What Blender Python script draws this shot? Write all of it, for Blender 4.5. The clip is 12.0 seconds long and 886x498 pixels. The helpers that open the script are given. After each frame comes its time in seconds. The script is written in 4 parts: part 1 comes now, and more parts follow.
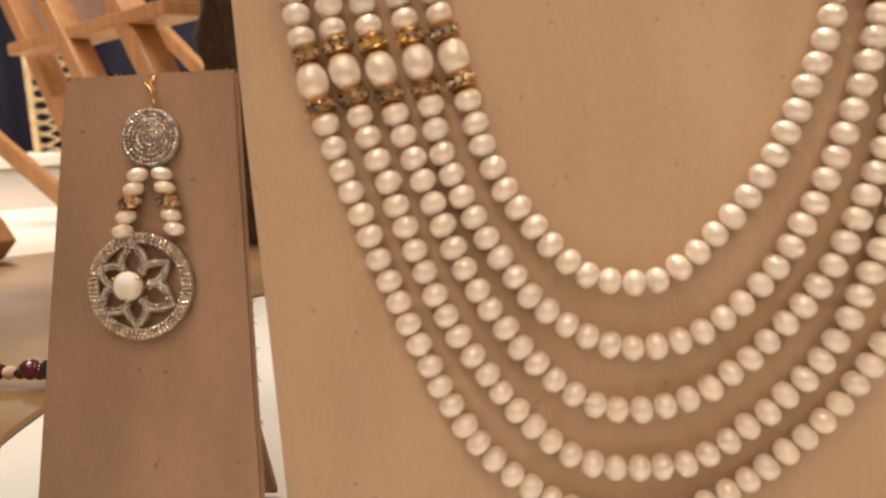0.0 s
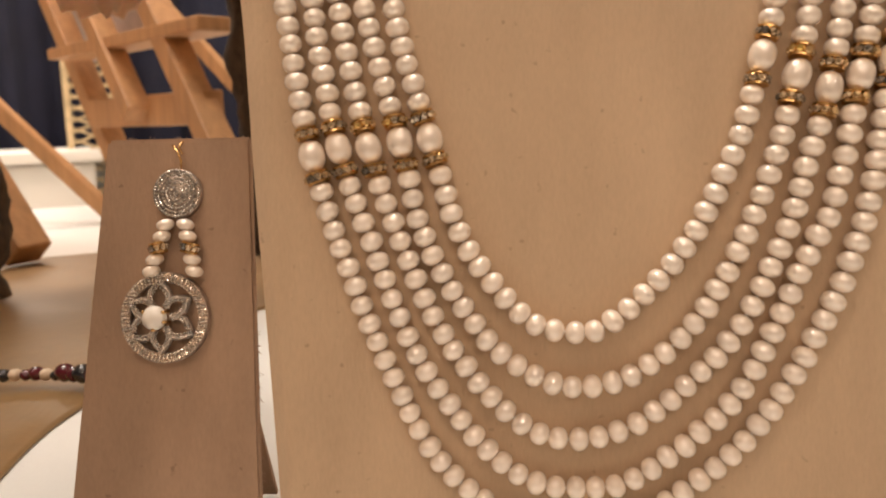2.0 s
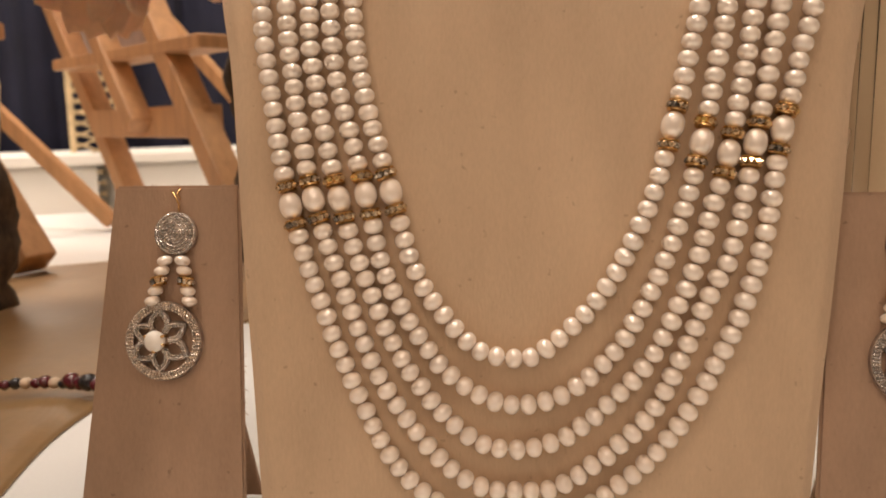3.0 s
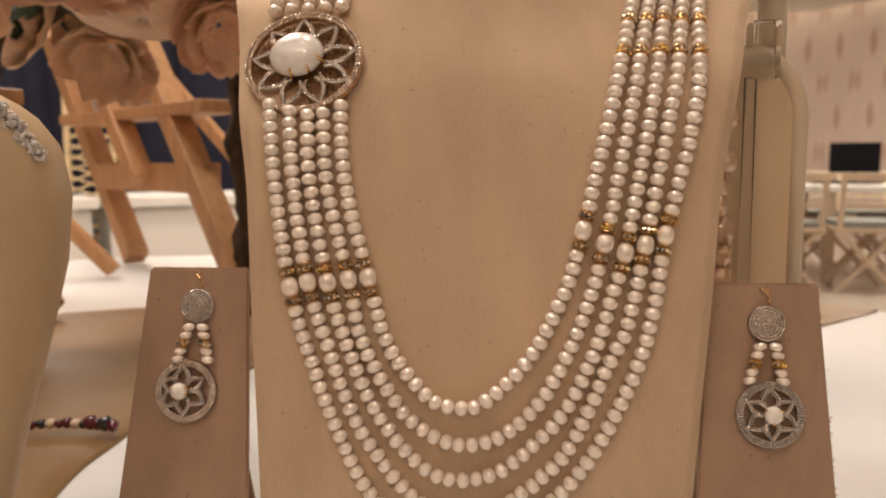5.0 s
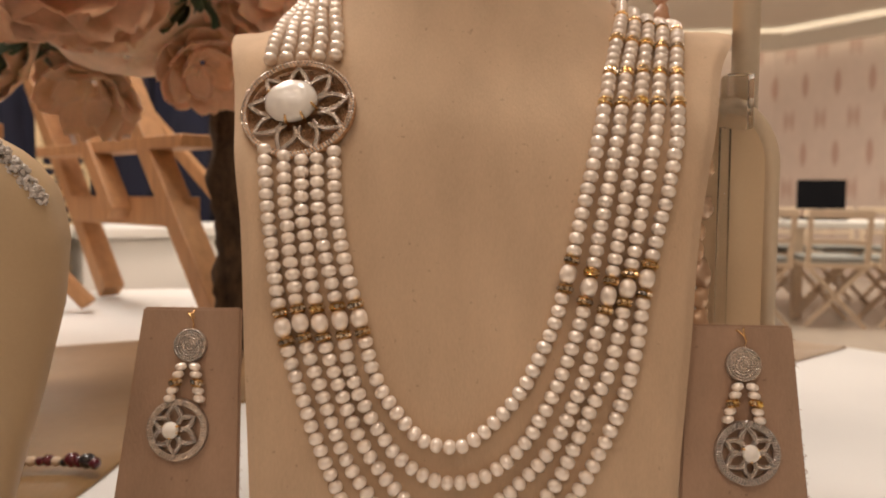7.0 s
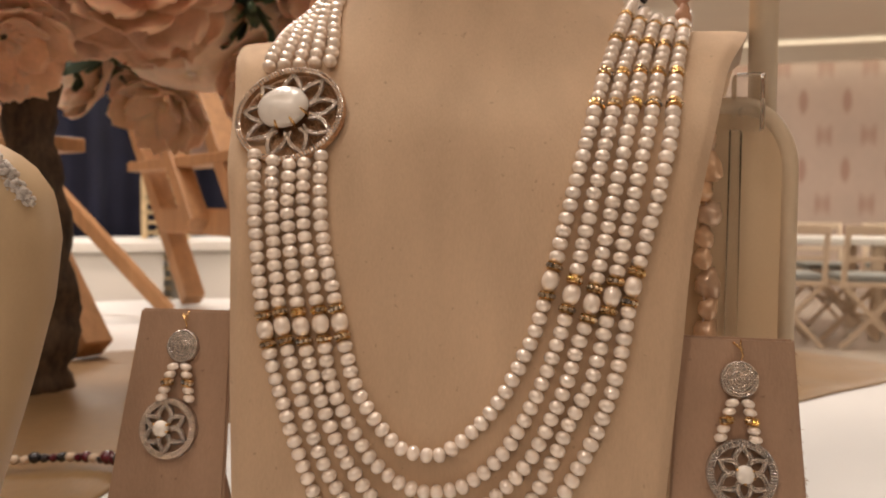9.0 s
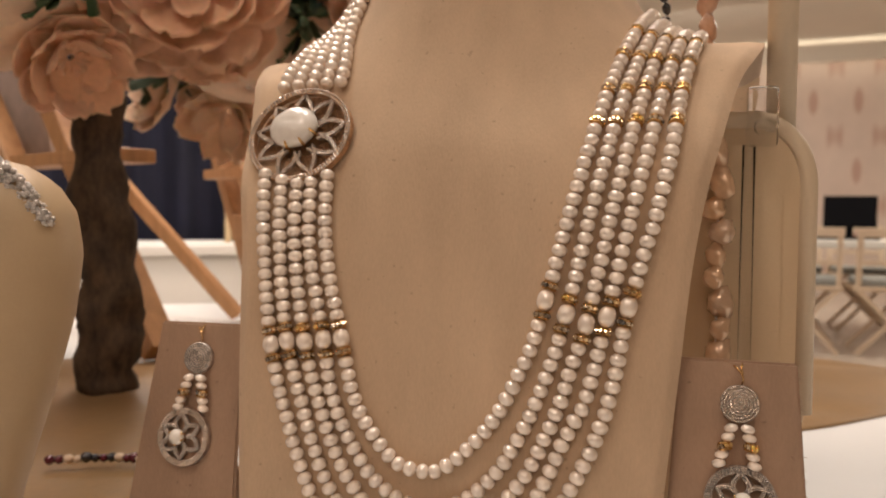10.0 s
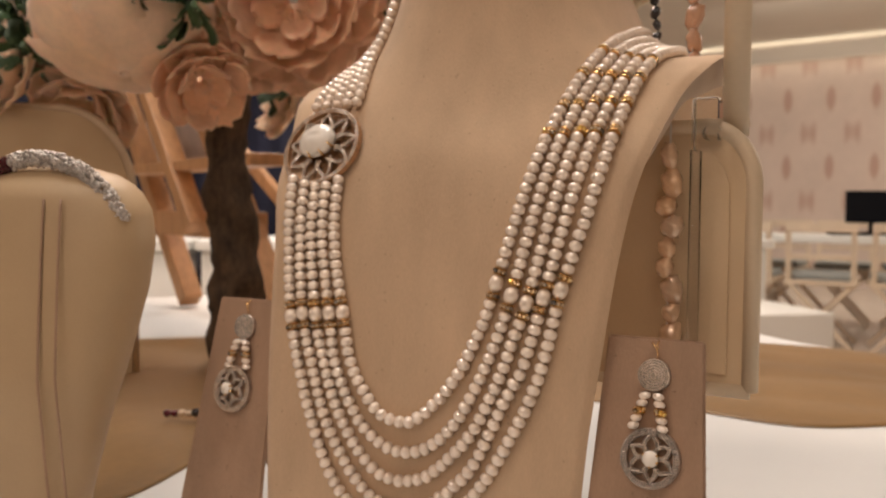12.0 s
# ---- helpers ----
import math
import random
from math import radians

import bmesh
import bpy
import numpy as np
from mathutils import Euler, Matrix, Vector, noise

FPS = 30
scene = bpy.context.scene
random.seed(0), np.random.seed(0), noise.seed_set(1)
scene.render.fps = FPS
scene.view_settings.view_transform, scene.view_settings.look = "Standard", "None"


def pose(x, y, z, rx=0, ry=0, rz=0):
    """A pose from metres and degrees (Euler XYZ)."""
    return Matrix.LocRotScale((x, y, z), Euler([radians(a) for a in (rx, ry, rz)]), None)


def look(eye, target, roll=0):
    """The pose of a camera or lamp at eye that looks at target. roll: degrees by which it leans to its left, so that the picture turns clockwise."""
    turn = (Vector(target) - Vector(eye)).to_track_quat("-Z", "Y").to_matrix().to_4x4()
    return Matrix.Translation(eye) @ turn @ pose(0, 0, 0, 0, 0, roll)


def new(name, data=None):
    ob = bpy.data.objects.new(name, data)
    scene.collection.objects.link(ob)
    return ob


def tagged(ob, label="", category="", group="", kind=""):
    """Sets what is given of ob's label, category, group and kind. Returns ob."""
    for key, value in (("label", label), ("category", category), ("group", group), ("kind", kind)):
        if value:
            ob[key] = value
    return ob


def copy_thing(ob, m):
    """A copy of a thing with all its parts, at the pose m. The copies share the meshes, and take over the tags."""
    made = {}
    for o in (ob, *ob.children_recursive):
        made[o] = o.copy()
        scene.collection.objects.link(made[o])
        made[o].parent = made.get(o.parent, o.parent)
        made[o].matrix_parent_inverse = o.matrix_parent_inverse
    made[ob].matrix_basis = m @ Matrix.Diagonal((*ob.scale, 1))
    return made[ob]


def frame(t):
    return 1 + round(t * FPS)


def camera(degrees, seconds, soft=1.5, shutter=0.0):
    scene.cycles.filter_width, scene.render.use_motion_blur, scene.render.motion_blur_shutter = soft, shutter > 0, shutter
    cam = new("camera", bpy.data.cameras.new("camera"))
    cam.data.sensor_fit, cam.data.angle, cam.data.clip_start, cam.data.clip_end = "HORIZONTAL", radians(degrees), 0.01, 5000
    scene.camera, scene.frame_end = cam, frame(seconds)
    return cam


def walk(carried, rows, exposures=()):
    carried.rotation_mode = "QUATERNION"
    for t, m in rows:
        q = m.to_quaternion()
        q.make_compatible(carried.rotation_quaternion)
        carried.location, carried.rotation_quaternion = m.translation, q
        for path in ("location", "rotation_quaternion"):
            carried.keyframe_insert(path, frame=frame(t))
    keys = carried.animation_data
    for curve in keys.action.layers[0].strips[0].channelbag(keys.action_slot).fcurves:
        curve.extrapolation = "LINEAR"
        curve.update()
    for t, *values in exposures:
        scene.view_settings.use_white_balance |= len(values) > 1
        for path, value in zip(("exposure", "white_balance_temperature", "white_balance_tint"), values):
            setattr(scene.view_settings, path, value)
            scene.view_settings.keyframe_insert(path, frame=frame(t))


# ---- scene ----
cam = camera(57.4, 12.0, soft=1.75)
METRES, EYE, TILT, LEAN, TURN = 0.4, 0.868, -9.5, 3.0, 0.0
ROWS = [
    (0.0, 0.0, 0.0, 0.0, 0.0, 0.0, -0.0),
    (0.5, -0.0059, -0.0107, 0.0159, 0.47, -0.1, -0.45),
    (1.0, 0.0048, -0.011, 0.0114, 0.91, -0.11, -0.99),
    (1.5, 0.0084, -0.0412, 0.0255, 1.26, -0.08, -1.47),
    (2.0, 0.0332, -0.0883, 0.0327, 1.69, 0.11, -1.86),
    (2.5, 0.0598, -0.1353, 0.0461, 1.8, 0.17, -2.14),
    (3.0, 0.0671, -0.1792, 0.0609, 1.71, 0.27, -2.33),
    (5.0, 0.0952, -0.3658, 0.0916, 0.88, 3.37, -3.07),
    (5.5, 0.0887, -0.3834, 0.1184, 0.28, 4.24, -3.26),
    (6.0, 0.0787, -0.3913, 0.1074, -0.24, 4.91, -3.29),
    (6.5, 0.0755, -0.3924, 0.1053, -0.71, 5.44, -3.26),
    (7.0, 0.0782, -0.3926, 0.0992, -1.02, 5.76, -3.26),
    (9.0, 0.1985, -0.3743, 0.0975, 5.83, 6.4, -4.52),
    (9.5, 0.2382, -0.3545, 0.1178, 8.86, 6.21, -4.97),
    (10.0, 0.2854, -0.3717, 0.1204, 11.71, 6.07, -5.37),
    (10.5, 0.3525, -0.4244, 0.1256, 14.64, 5.79, -5.72),
    (11.0, 0.4133, -0.4515, 0.1225, 17.52, 5.46, -6.14),
    (11.5, 0.4786, -0.4547, 0.1216, 20.54, 5.01, -6.51),
    (12.0, 0.5494, -0.4693, 0.1209, 23.56, 4.57, -6.95),
]
walk(cam, [(t, pose(0, 0, EYE, TILT, LEAN, TURN) @ pose(METRES * x, METRES * y, METRES * z, 90 + pitch, roll, yaw)) for t, x, y, z, yaw, pitch, roll in ROWS],
     [(0, -0.10, 6260, 6), (1.5, -0.16, 6220, 7), (2.5, -0.26, 6180, 8), (5.0, -0.48, 6080, 9), (7.0, -0.55, 6020, 9), (12.0, -0.52, 5900, 9)])
cam.data.dof.use_dof = True
cam.data.dof.focus_distance = 0.275
cam.data.dof.aperture_fstop = 18.0

# ---- world and lamps ----
world = bpy.data.worlds.new("world")
scene.world = world
world.use_nodes = True
world.node_tree.nodes["Background"].inputs[0].default_value = (1.0, 0.86, 0.7, 1)
world.node_tree.nodes["Background"].inputs[1].default_value = 0.02
WARM = (1.0, 0.755, 0.575)


def lamp(x, y, z, w, power, target, color=WARM, h=None):
    d = bpy.data.lights.new("unseen_ceiling_lamp", "AREA")
    d.shape, d.size, d.size_y, d.energy, d.color = "RECTANGLE", w, h or w, power, color
    ob = new("unseen_ceiling_lamp", d)
    ob.matrix_world = look((x, y, z), target)
    return ob


lamp(-0.55, -0.95, 2.93, 0.3, 10.8, (0.0, 0.2, 0.8))
lamp(0.75, -0.85, 2.93, 0.22, 3.4, (0.1, 0.2, 0.8))
lamp(0.05, 0.38, 2.93, 0.4, 17, (0.05, 0.3, 0.8), (1.0, 0.87, 0.74))
for spot in ((-1.3, -2.2), (0.0, -1.9), (1.3, -2.4), (0.2, -3.5)):
    lamp(*spot, 2.93, 0.16, 8, (spot[0] * 0.5, -1.2, 0.0))
# Two unseen lamps added to brighten the flowers and easels at the left.
lamp(-0.7, 0.55, 2.93, 0.5, 24, (-0.6, 1.0, 0.9), (1.0, 0.87, 0.74))
lamp(-1.0, 1.9, 2.93, 0.8, 75, (-0.9, 1.9, 0.7))
lamp(3.6, 6.0, 2.93, 2.2, 170, (3.6, 6.0, 0.0), (1.0, 0.84, 0.66))
lamp(-2.2, 3.9, 2.93, 1.6, 210, (-2.4, 4.4, 0.0), (1.0, 0.9, 0.76))
lamp(0.4, 8.4, 2.93, 2.2, 95, (0.6, 10.0, 0.0), (1.0, 0.84, 0.66))


# ---- materials ----
def material(name, base, rough=0.6, metal=0.0, vary=0.12, scale=40.0, bump=0.0, fine=400.0, coat=0.0, spec=0.5, sheen=0.0,
             sss=0.0, trans=0.0, random_hue=0.0, dark=None, stretch=None, specks=0.0):
    m = bpy.data.materials.new(name)
    m.use_nodes = True
    t = m.node_tree
    b = t.nodes["Principled BSDF"]
    b.inputs["Roughness"].default_value = rough
    b.inputs["Metallic"].default_value = metal
    b.inputs["Specular IOR Level"].default_value = spec
    b.inputs["Coat Weight"].default_value = coat
    b.inputs["Coat Roughness"].default_value = 0.045
    b.inputs["Sheen Weight"].default_value = sheen
    b.inputs["Transmission Weight"].default_value = trans
    if sss:
        b.inputs["Subsurface Weight"].default_value = sss
        b.inputs["Subsurface Scale"].default_value = 0.002
    co = t.nodes.new("ShaderNodeTexCoord")
    source = co.outputs["Object"]
    if stretch:
        mp = t.nodes.new("ShaderNodeMapping")
        mp.inputs["Scale"].default_value = stretch
        t.links.new(source, mp.inputs["Vector"])
        source = mp.outputs["Vector"]
    n = t.nodes.new("ShaderNodeTexNoise")
    n.inputs["Scale"].default_value, n.inputs["Detail"].default_value = scale, 5.0
    f = t.nodes.new("ShaderNodeTexNoise")
    f.inputs["Scale"].default_value, f.inputs["Detail"].default_value = fine, 3.0
    t.links.new(source, n.inputs["Vector"])
    t.links.new(source, f.inputs["Vector"])
    mixed = t.nodes.new("ShaderNodeMath")
    mixed.operation = "MULTIPLY_ADD"
    mixed.inputs[1].default_value = 0.45
    t.links.new(f.outputs["Fac"], mixed.inputs[0])
    t.links.new(n.outputs["Fac"], mixed.inputs[2])
    ramp = t.nodes.new("ShaderNodeValToRGB")
    ramp.color_ramp.elements[0].position, ramp.color_ramp.elements[1].position = 0.45, 1.0
    lo = dark or [c * (1 - vary) for c in base]
    hi = base if dark else [min(1, c * (1 + vary * 0.6)) for c in base]
    ramp.color_ramp.elements[0].color, ramp.color_ramp.elements[1].color = (*lo, 1), (*hi, 1)
    t.links.new(mixed.outputs[0], ramp.inputs["Fac"])
    out = ramp.outputs["Color"]
    if random_hue:
        info = t.nodes.new("ShaderNodeObjectInfo")
        geo = t.nodes.new("ShaderNodeNewGeometry")
        add = t.nodes.new("ShaderNodeMath")
        add.operation = "ADD"
        t.links.new(info.outputs["Random"], add.inputs[0])
        t.links.new(geo.outputs["Random Per Island"], add.inputs[1])
        rng = t.nodes.new("ShaderNodeMapRange")
        rng.inputs[2].default_value = 2.0
        rng.inputs[3].default_value, rng.inputs[4].default_value = 1 - random_hue, 1 + random_hue
        t.links.new(add.outputs[0], rng.inputs[0])
        hsv = t.nodes.new("ShaderNodeHueSaturation")
        t.links.new(out, hsv.inputs["Color"])
        t.links.new(rng.outputs[0], hsv.inputs["Value"])
        t.links.new(rng.outputs[0], hsv.inputs["Saturation"])
        out = hsv.outputs["Color"]
    if specks:
        dots = t.nodes.new("ShaderNodeTexNoise")
        dots.inputs["Scale"].default_value, dots.inputs["Detail"].default_value = 330.0, 1.0
        t.links.new(co.outputs["Object"], dots.inputs["Vector"])
        cut = t.nodes.new("ShaderNodeMapRange")
        cut.inputs[1].default_value, cut.inputs[2].default_value = 0.72, 0.80
        cut.inputs[3].default_value, cut.inputs[4].default_value = 0.0, specks
        t.links.new(dots.outputs["Fac"], cut.inputs[0])
        mx = t.nodes.new("ShaderNodeMix")
        mx.data_type = "RGBA"
        t.links.new(cut.outputs[0], mx.inputs[0])
        t.links.new(out, mx.inputs[6])
        mx.inputs[7].default_value = (0.12, 0.08, 0.05, 1)
        out = mx.outputs[2]
    t.links.new(out, b.inputs["Base Color"])
    if bump:
        bp = t.nodes.new("ShaderNodeBump")
        bp.inputs["Strength"].default_value, bp.inputs["Distance"].default_value = bump, 0.0006
        t.links.new(mixed.outputs[0], bp.inputs["Height"])
        t.links.new(bp.outputs["Normal"], b.inputs["Normal"])
    return m


def emitter(name, color, strength):
    m = bpy.data.materials.new(name)
    m.use_nodes = True
    t = m.node_tree
    t.nodes.remove(t.nodes["Principled BSDF"])
    e = t.nodes.new("ShaderNodeEmission")
    e.inputs[0].default_value, e.inputs[1].default_value = (*color, 1), strength
    t.links.new(e.outputs[0], t.nodes["Material Output"].inputs[0])
    return m


SUEDE = material("cream_suede", (0.59, 0.428, 0.283), 0.9, vary=0.13, scale=30, fine=650, bump=0.5, stretch=(1.7, 1.7, 0.55), sheen=0.15, spec=0.15, specks=0.3)
SUEDE_CARD = material("tan_suede", (0.405, 0.268, 0.18), 0.92, vary=0.16, scale=40, fine=650, bump=0.7, stretch=(1.7, 1.7, 0.6), sheen=0.15, spec=0.15, specks=0.4)
RIM_LEATHER = material("ivory_leather_edge", (0.62, 0.49, 0.37), 0.6, vary=0.05, scale=25, fine=500, bump=0.15)
PANEL = material("olive_tan_leatherette", (0.66, 0.5, 0.31), 0.5, vary=0.06, scale=25, fine=700, bump=0.2)
LEATHER = material("cream_leatherette", (0.48, 0.345, 0.197), 0.5, vary=0.06, scale=25, fine=700, bump=0.2)
PEARL = material("pearl", (0.93, 0.81, 0.69), 0.3, 0.15, vary=0.03, scale=60, fine=260, coat=1.0, spec=0.6, random_hue=0.05)
PEARL.node_tree.nodes["Principled BSDF"].inputs["Coat Roughness"].default_value = 0.1
PEARL.node_tree.nodes["Principled BSDF"].inputs["Coat IOR"].default_value = 2.0
OPAL = material("mother_of_pearl", (0.85, 0.79, 0.71), 0.22, vary=0.12, scale=60, fine=300, coat=0.5, bump=0.1)
GOLD = material("gold", (0.8, 0.52, 0.22), 0.25, 1.0, vary=0.15, scale=200)
BRONZE = material("dark_gold_mesh", (0.56, 0.33, 0.17), 0.5, 0.35, vary=0.5, scale=500, fine=1500, bump=0.6)
SEED = material("silver_seed_bead", (0.72, 0.66, 0.6), 0.35, 0.5, vary=0.3, scale=600, random_hue=0.25)
SILVER = material("silver", (0.5, 0.42, 0.36), 0.5, 0.9, vary=0.3, scale=400)
STONE = material("rhinestone", (0.64, 0.56, 0.48), 0.26, 0.6, vary=0.5, scale=900, random_hue=0.5, coat=0.5)
CLEAR_STONE = material("clear_stone", (0.72, 0.56, 0.36), 0.14, 0.8, vary=0.5, scale=900, random_hue=0.8, coat=0.6)
RED_STONE = material("ruby_stone", (0.09, 0.008, 0.018), 0.1, vary=0.3, coat=0.8)
BLACK_BEAD = material("black_bead", (0.015, 0.015, 0.02), 0.15, vary=0.3, coat=0.6)
CLOTH = material("white_cloth", (0.74, 0.73, 0.71), 0.85, vary=0.04, scale=8, fine=700, bump=0.15)
RUNNER = material("gold_satin", (0.25, 0.142, 0.048), 0.45, 0.1, vary=0.22, scale=9, fine=120, bump=0.3, sheen=0.1)
WOOD = material("beech_wood", (0.5, 0.27, 0.12), 0.5, vary=0.25, scale=12, fine=60, bump=0.1, stretch=(6, 6, 0.6))
BARK = material("tree_bark", (0.12, 0.075, 0.042), 0.9, vary=0.5, scale=60, fine=220, bump=1.0, dark=(0.018, 0.012, 0.007), stretch=(1.5, 1.5, 0.6))
PETAL = material("peach_petal", (0.86, 0.62, 0.43), 0.75, vary=0.16, scale=30, fine=200, bump=0.1, sss=0.1, random_hue=0.1, sheen=0.2)
PETAL_DEEP = material("apricot_petal", (0.84, 0.53, 0.34), 0.75, vary=0.18, scale=30, fine=200, bump=0.1, sss=0.1, random_hue=0.12, sheen=0.2)
PETAL_IVORY = material("ivory_petal", (0.74, 0.62, 0.42), 0.75, vary=0.14, scale=30, fine=200, bump=0.1, sss=0.1, random_hue=0.1)
LEAF = material("green_leaf", (0.06, 0.1, 0.045), 0.55, vary=0.3, scale=40, fine=200, random_hue=0.25)
ACRYLIC = material("clear_acrylic", (0.97, 0.97, 0.97), 0.02, trans=1.0, vary=0.0)
ACRYLIC.node_tree.nodes["Principled BSDF"].inputs["IOR"].default_value = 1.18
BAROQUE = material("baroque_pearl", (0.74, 0.5, 0.31), 0.2, 0.25, vary=0.2, scale=70, coat=0.8, random_hue=0.2)
CORAL = material("coral_bead", (0.7, 0.4, 0.24), 0.25, vary=0.2, scale=70, coat=0.6, random_hue=0.2)
POST = material("cream_post", (0.68, 0.55, 0.38), 0.45, vary=0.06)
WALLPAPER = material("patterned_wallpaper", (0.62, 0.5, 0.43), 0.8, vary=0.08, scale=2.2, fine=9)


def motifs(m):
    """Rows of upright darker motifs, staggered, over the wallpaper's ground colour."""
    t = m.node_tree
    b = t.nodes["Principled BSDF"]
    ground = b.inputs["Base Color"].links[0].from_socket
    co = t.nodes.new("ShaderNodeTexCoord")
    sep = t.nodes.new("ShaderNodeSeparateXYZ")
    t.links.new(co.outputs["Object"], sep.inputs[0])

    def op(kind, x, y):
        n = t.nodes.new("ShaderNodeMath")
        n.operation = kind
        for k, s in enumerate((x, y)):
            if isinstance(s, float):
                n.inputs[k].default_value = s
            elif s is not None:
                t.links.new(s, n.inputs[k])
        return n.outputs[0]

    u = op("MULTIPLY", op("SUBTRACT", sep.outputs[0], sep.outputs[1]), 11.0)
    v = op("MULTIPLY", sep.outputs[2], 7.5)
    wave = op("MULTIPLY", op("SINE", u, None), op("SINE", v, None))
    fine = op("MULTIPLY", op("SINE", op("MULTIPLY", u, 3.0), None), 0.25)
    rng = t.nodes.new("ShaderNodeMapRange")
    rng.inputs[1].default_value, rng.inputs[2].default_value, rng.inputs[4].default_value = 0.4, 0.95, 0.75
    t.links.new(op("ADD", wave, fine), rng.inputs[0])
    mx = t.nodes.new("ShaderNodeMix")
    mx.data_type = "RGBA"
    t.links.new(rng.outputs[0], mx.inputs[0])
    t.links.new(ground, mx.inputs[6])
    mx.inputs[7].default_value = (0.42, 0.25, 0.19, 1)
    t.links.new(mx.outputs[2], b.inputs["Base Color"])


motifs(WALLPAPER)
PLASTER = material("cream_plaster", (0.72, 0.64, 0.54), 0.85, vary=0.05, scale=2)
CEILING = material("white_ceiling", (0.74, 0.67, 0.58), 0.85, vary=0.04, scale=2)
FLOOR = material("polished_beige_floor", (0.6, 0.52, 0.44), 0.22, vary=0.1, scale=1.5, fine=12)
CURTAIN = material("navy_curtain", (0.012, 0.014, 0.035), 0.9, vary=0.3, scale=6)
CHAIR = material("whitewashed_wood", (0.66, 0.52, 0.38), 0.55, vary=0.1, scale=12)
CUSHION = material("grey_cushion", (0.3, 0.3, 0.28), 0.9, vary=0.1)
BLACK = material("black_plastic", (0.006, 0.006, 0.008), 0.8, vary=0.2, spec=0.1)
WHITE = material("white_lacquer", (0.8, 0.77, 0.72), 0.4, vary=0.05, scale=3)
COVE = emitter("cove_light", (1.0, 0.82, 0.58), 3.2)
PAPER = material("pale_print", (0.6, 0.5, 0.46), 0.7, vary=0.2, scale=14, fine=60)
LATTICE = material("gilded_lattice", (0.7, 0.55, 0.33), 0.4, 0.3, vary=0.4, scale=30)


# ---- helpers ----
def finish(name, bm, mats, smooth=True):
    bmesh.ops.recalc_face_normals(bm, faces=bm.faces)
    me = bpy.data.meshes.new(name)
    bm.to_mesh(me)
    bm.free()
    for m in mats if isinstance(mats, (list, tuple)) else [mats]:
        me.materials.append(m)
    if smooth:
        me.shade_smooth()
    return me


def part(name, bm, mat, parent, label="", smooth=True):
    me = bm if isinstance(bm, bpy.types.Mesh) else finish(name, bm, mat, smooth)
    ob = new(name, me)
    ob.parent = parent
    if label:
        ob["label"] = label
    return ob


def thing(name, label, category, m=None, group="", kind=""):
    ob = new(name)
    ob.empty_display_size = 0.02
    if m is not None:
        ob.matrix_world = m
    return tagged(ob, label, category, group, kind)


def box(bm, size, centre, m=None, bevel=0.0, mat=0):
    g = bmesh.ops.create_cube(bm, size=1.0)
    vs = g["verts"]
    bmesh.ops.scale(bm, vec=size, verts=vs)
    if bevel:
        es = list({e for v in vs for e in v.link_edges})
        r = bmesh.ops.bevel(bm, geom=es, offset=bevel, segments=2, affect="EDGES", profile=0.6)
        vs = list({v for f in r["faces"] for v in f.verts} | {v for v in vs if v.is_valid})
    bmesh.ops.translate(bm, vec=centre, verts=vs)
    if m is not None:
        bmesh.ops.transform(bm, matrix=m, verts=vs)
    for f in {f for v in vs for f in v.link_faces}:
        f.material_index = mat
    return vs


def beam(bm, a, b, w, d, bevel=0.002, mat=0):
    a, b = Vector(a), Vector(b)
    q = (b - a).to_track_quat("Z", "Y").to_matrix().to_4x4()
    return box(bm, (w, d, (b - a).length), (0, 0, 0), Matrix.Translation((a + b) / 2) @ q, bevel, mat)


def tube(bm, pts, radii, sides=12, caps=True, mat=0):
    pts = [Vector(p) for p in pts]
    radii = radii if isinstance(radii, (list, tuple)) else [radii] * len(pts)
    rings, side = [], None
    for i, p in enumerate(pts):
        d = (pts[min(i + 1, len(pts) - 1)] - pts[max(i - 1, 0)]).normalized()
        ref = side if side is not None else (Vector((1, 0, 0)) if abs(d.x) < 0.8 else Vector((0, 1, 0)))
        u = (ref - d * ref.dot(d)).normalized()
        side = u
        v = d.cross(u)
        rings.append([bm.verts.new(p + radii[i] * (math.cos(2 * math.pi * k / sides) * u + math.sin(2 * math.pi * k / sides) * v)) for k in range(sides)])
    for r0, r1 in zip(rings, rings[1:]):
        for k in range(sides):
            f = bm.faces.new((r0[k], r0[(k + 1) % sides], r1[(k + 1) % sides], r1[k]))
            f.material_index = mat
    if caps:
        for r in (rings[0], rings[-1]):
            bm.faces.new(r).material_index = mat
    return rings


def ball(bm, centre, radii, m=None, u=14, v=9, mat=0, lump=0.0):
    g = bmesh.ops.create_uvsphere(bm, u_segments=u, v_segments=v, radius=1.0)
    vs = g["verts"]
    if lump:
        for w in vs:
            w.co *= 1 + lump * noise.noise(w.co * 1.7 + Vector(centre) * 90)
    bmesh.ops.scale(bm, vec=radii, verts=vs)
    if m is not None:
        bmesh.ops.transform(bm, matrix=m, verts=vs)
    bmesh.ops.translate(bm, vec=centre, verts=vs)
    if mat:
        for f in {f for w in vs for f in w.link_faces}:
            f.material_index = mat
    return vs


def smoothstep(a, b, x):
    k = min(1.0, max(0.0, (x - a) / (b - a)))
    return k * k * (3 - 2 * k)


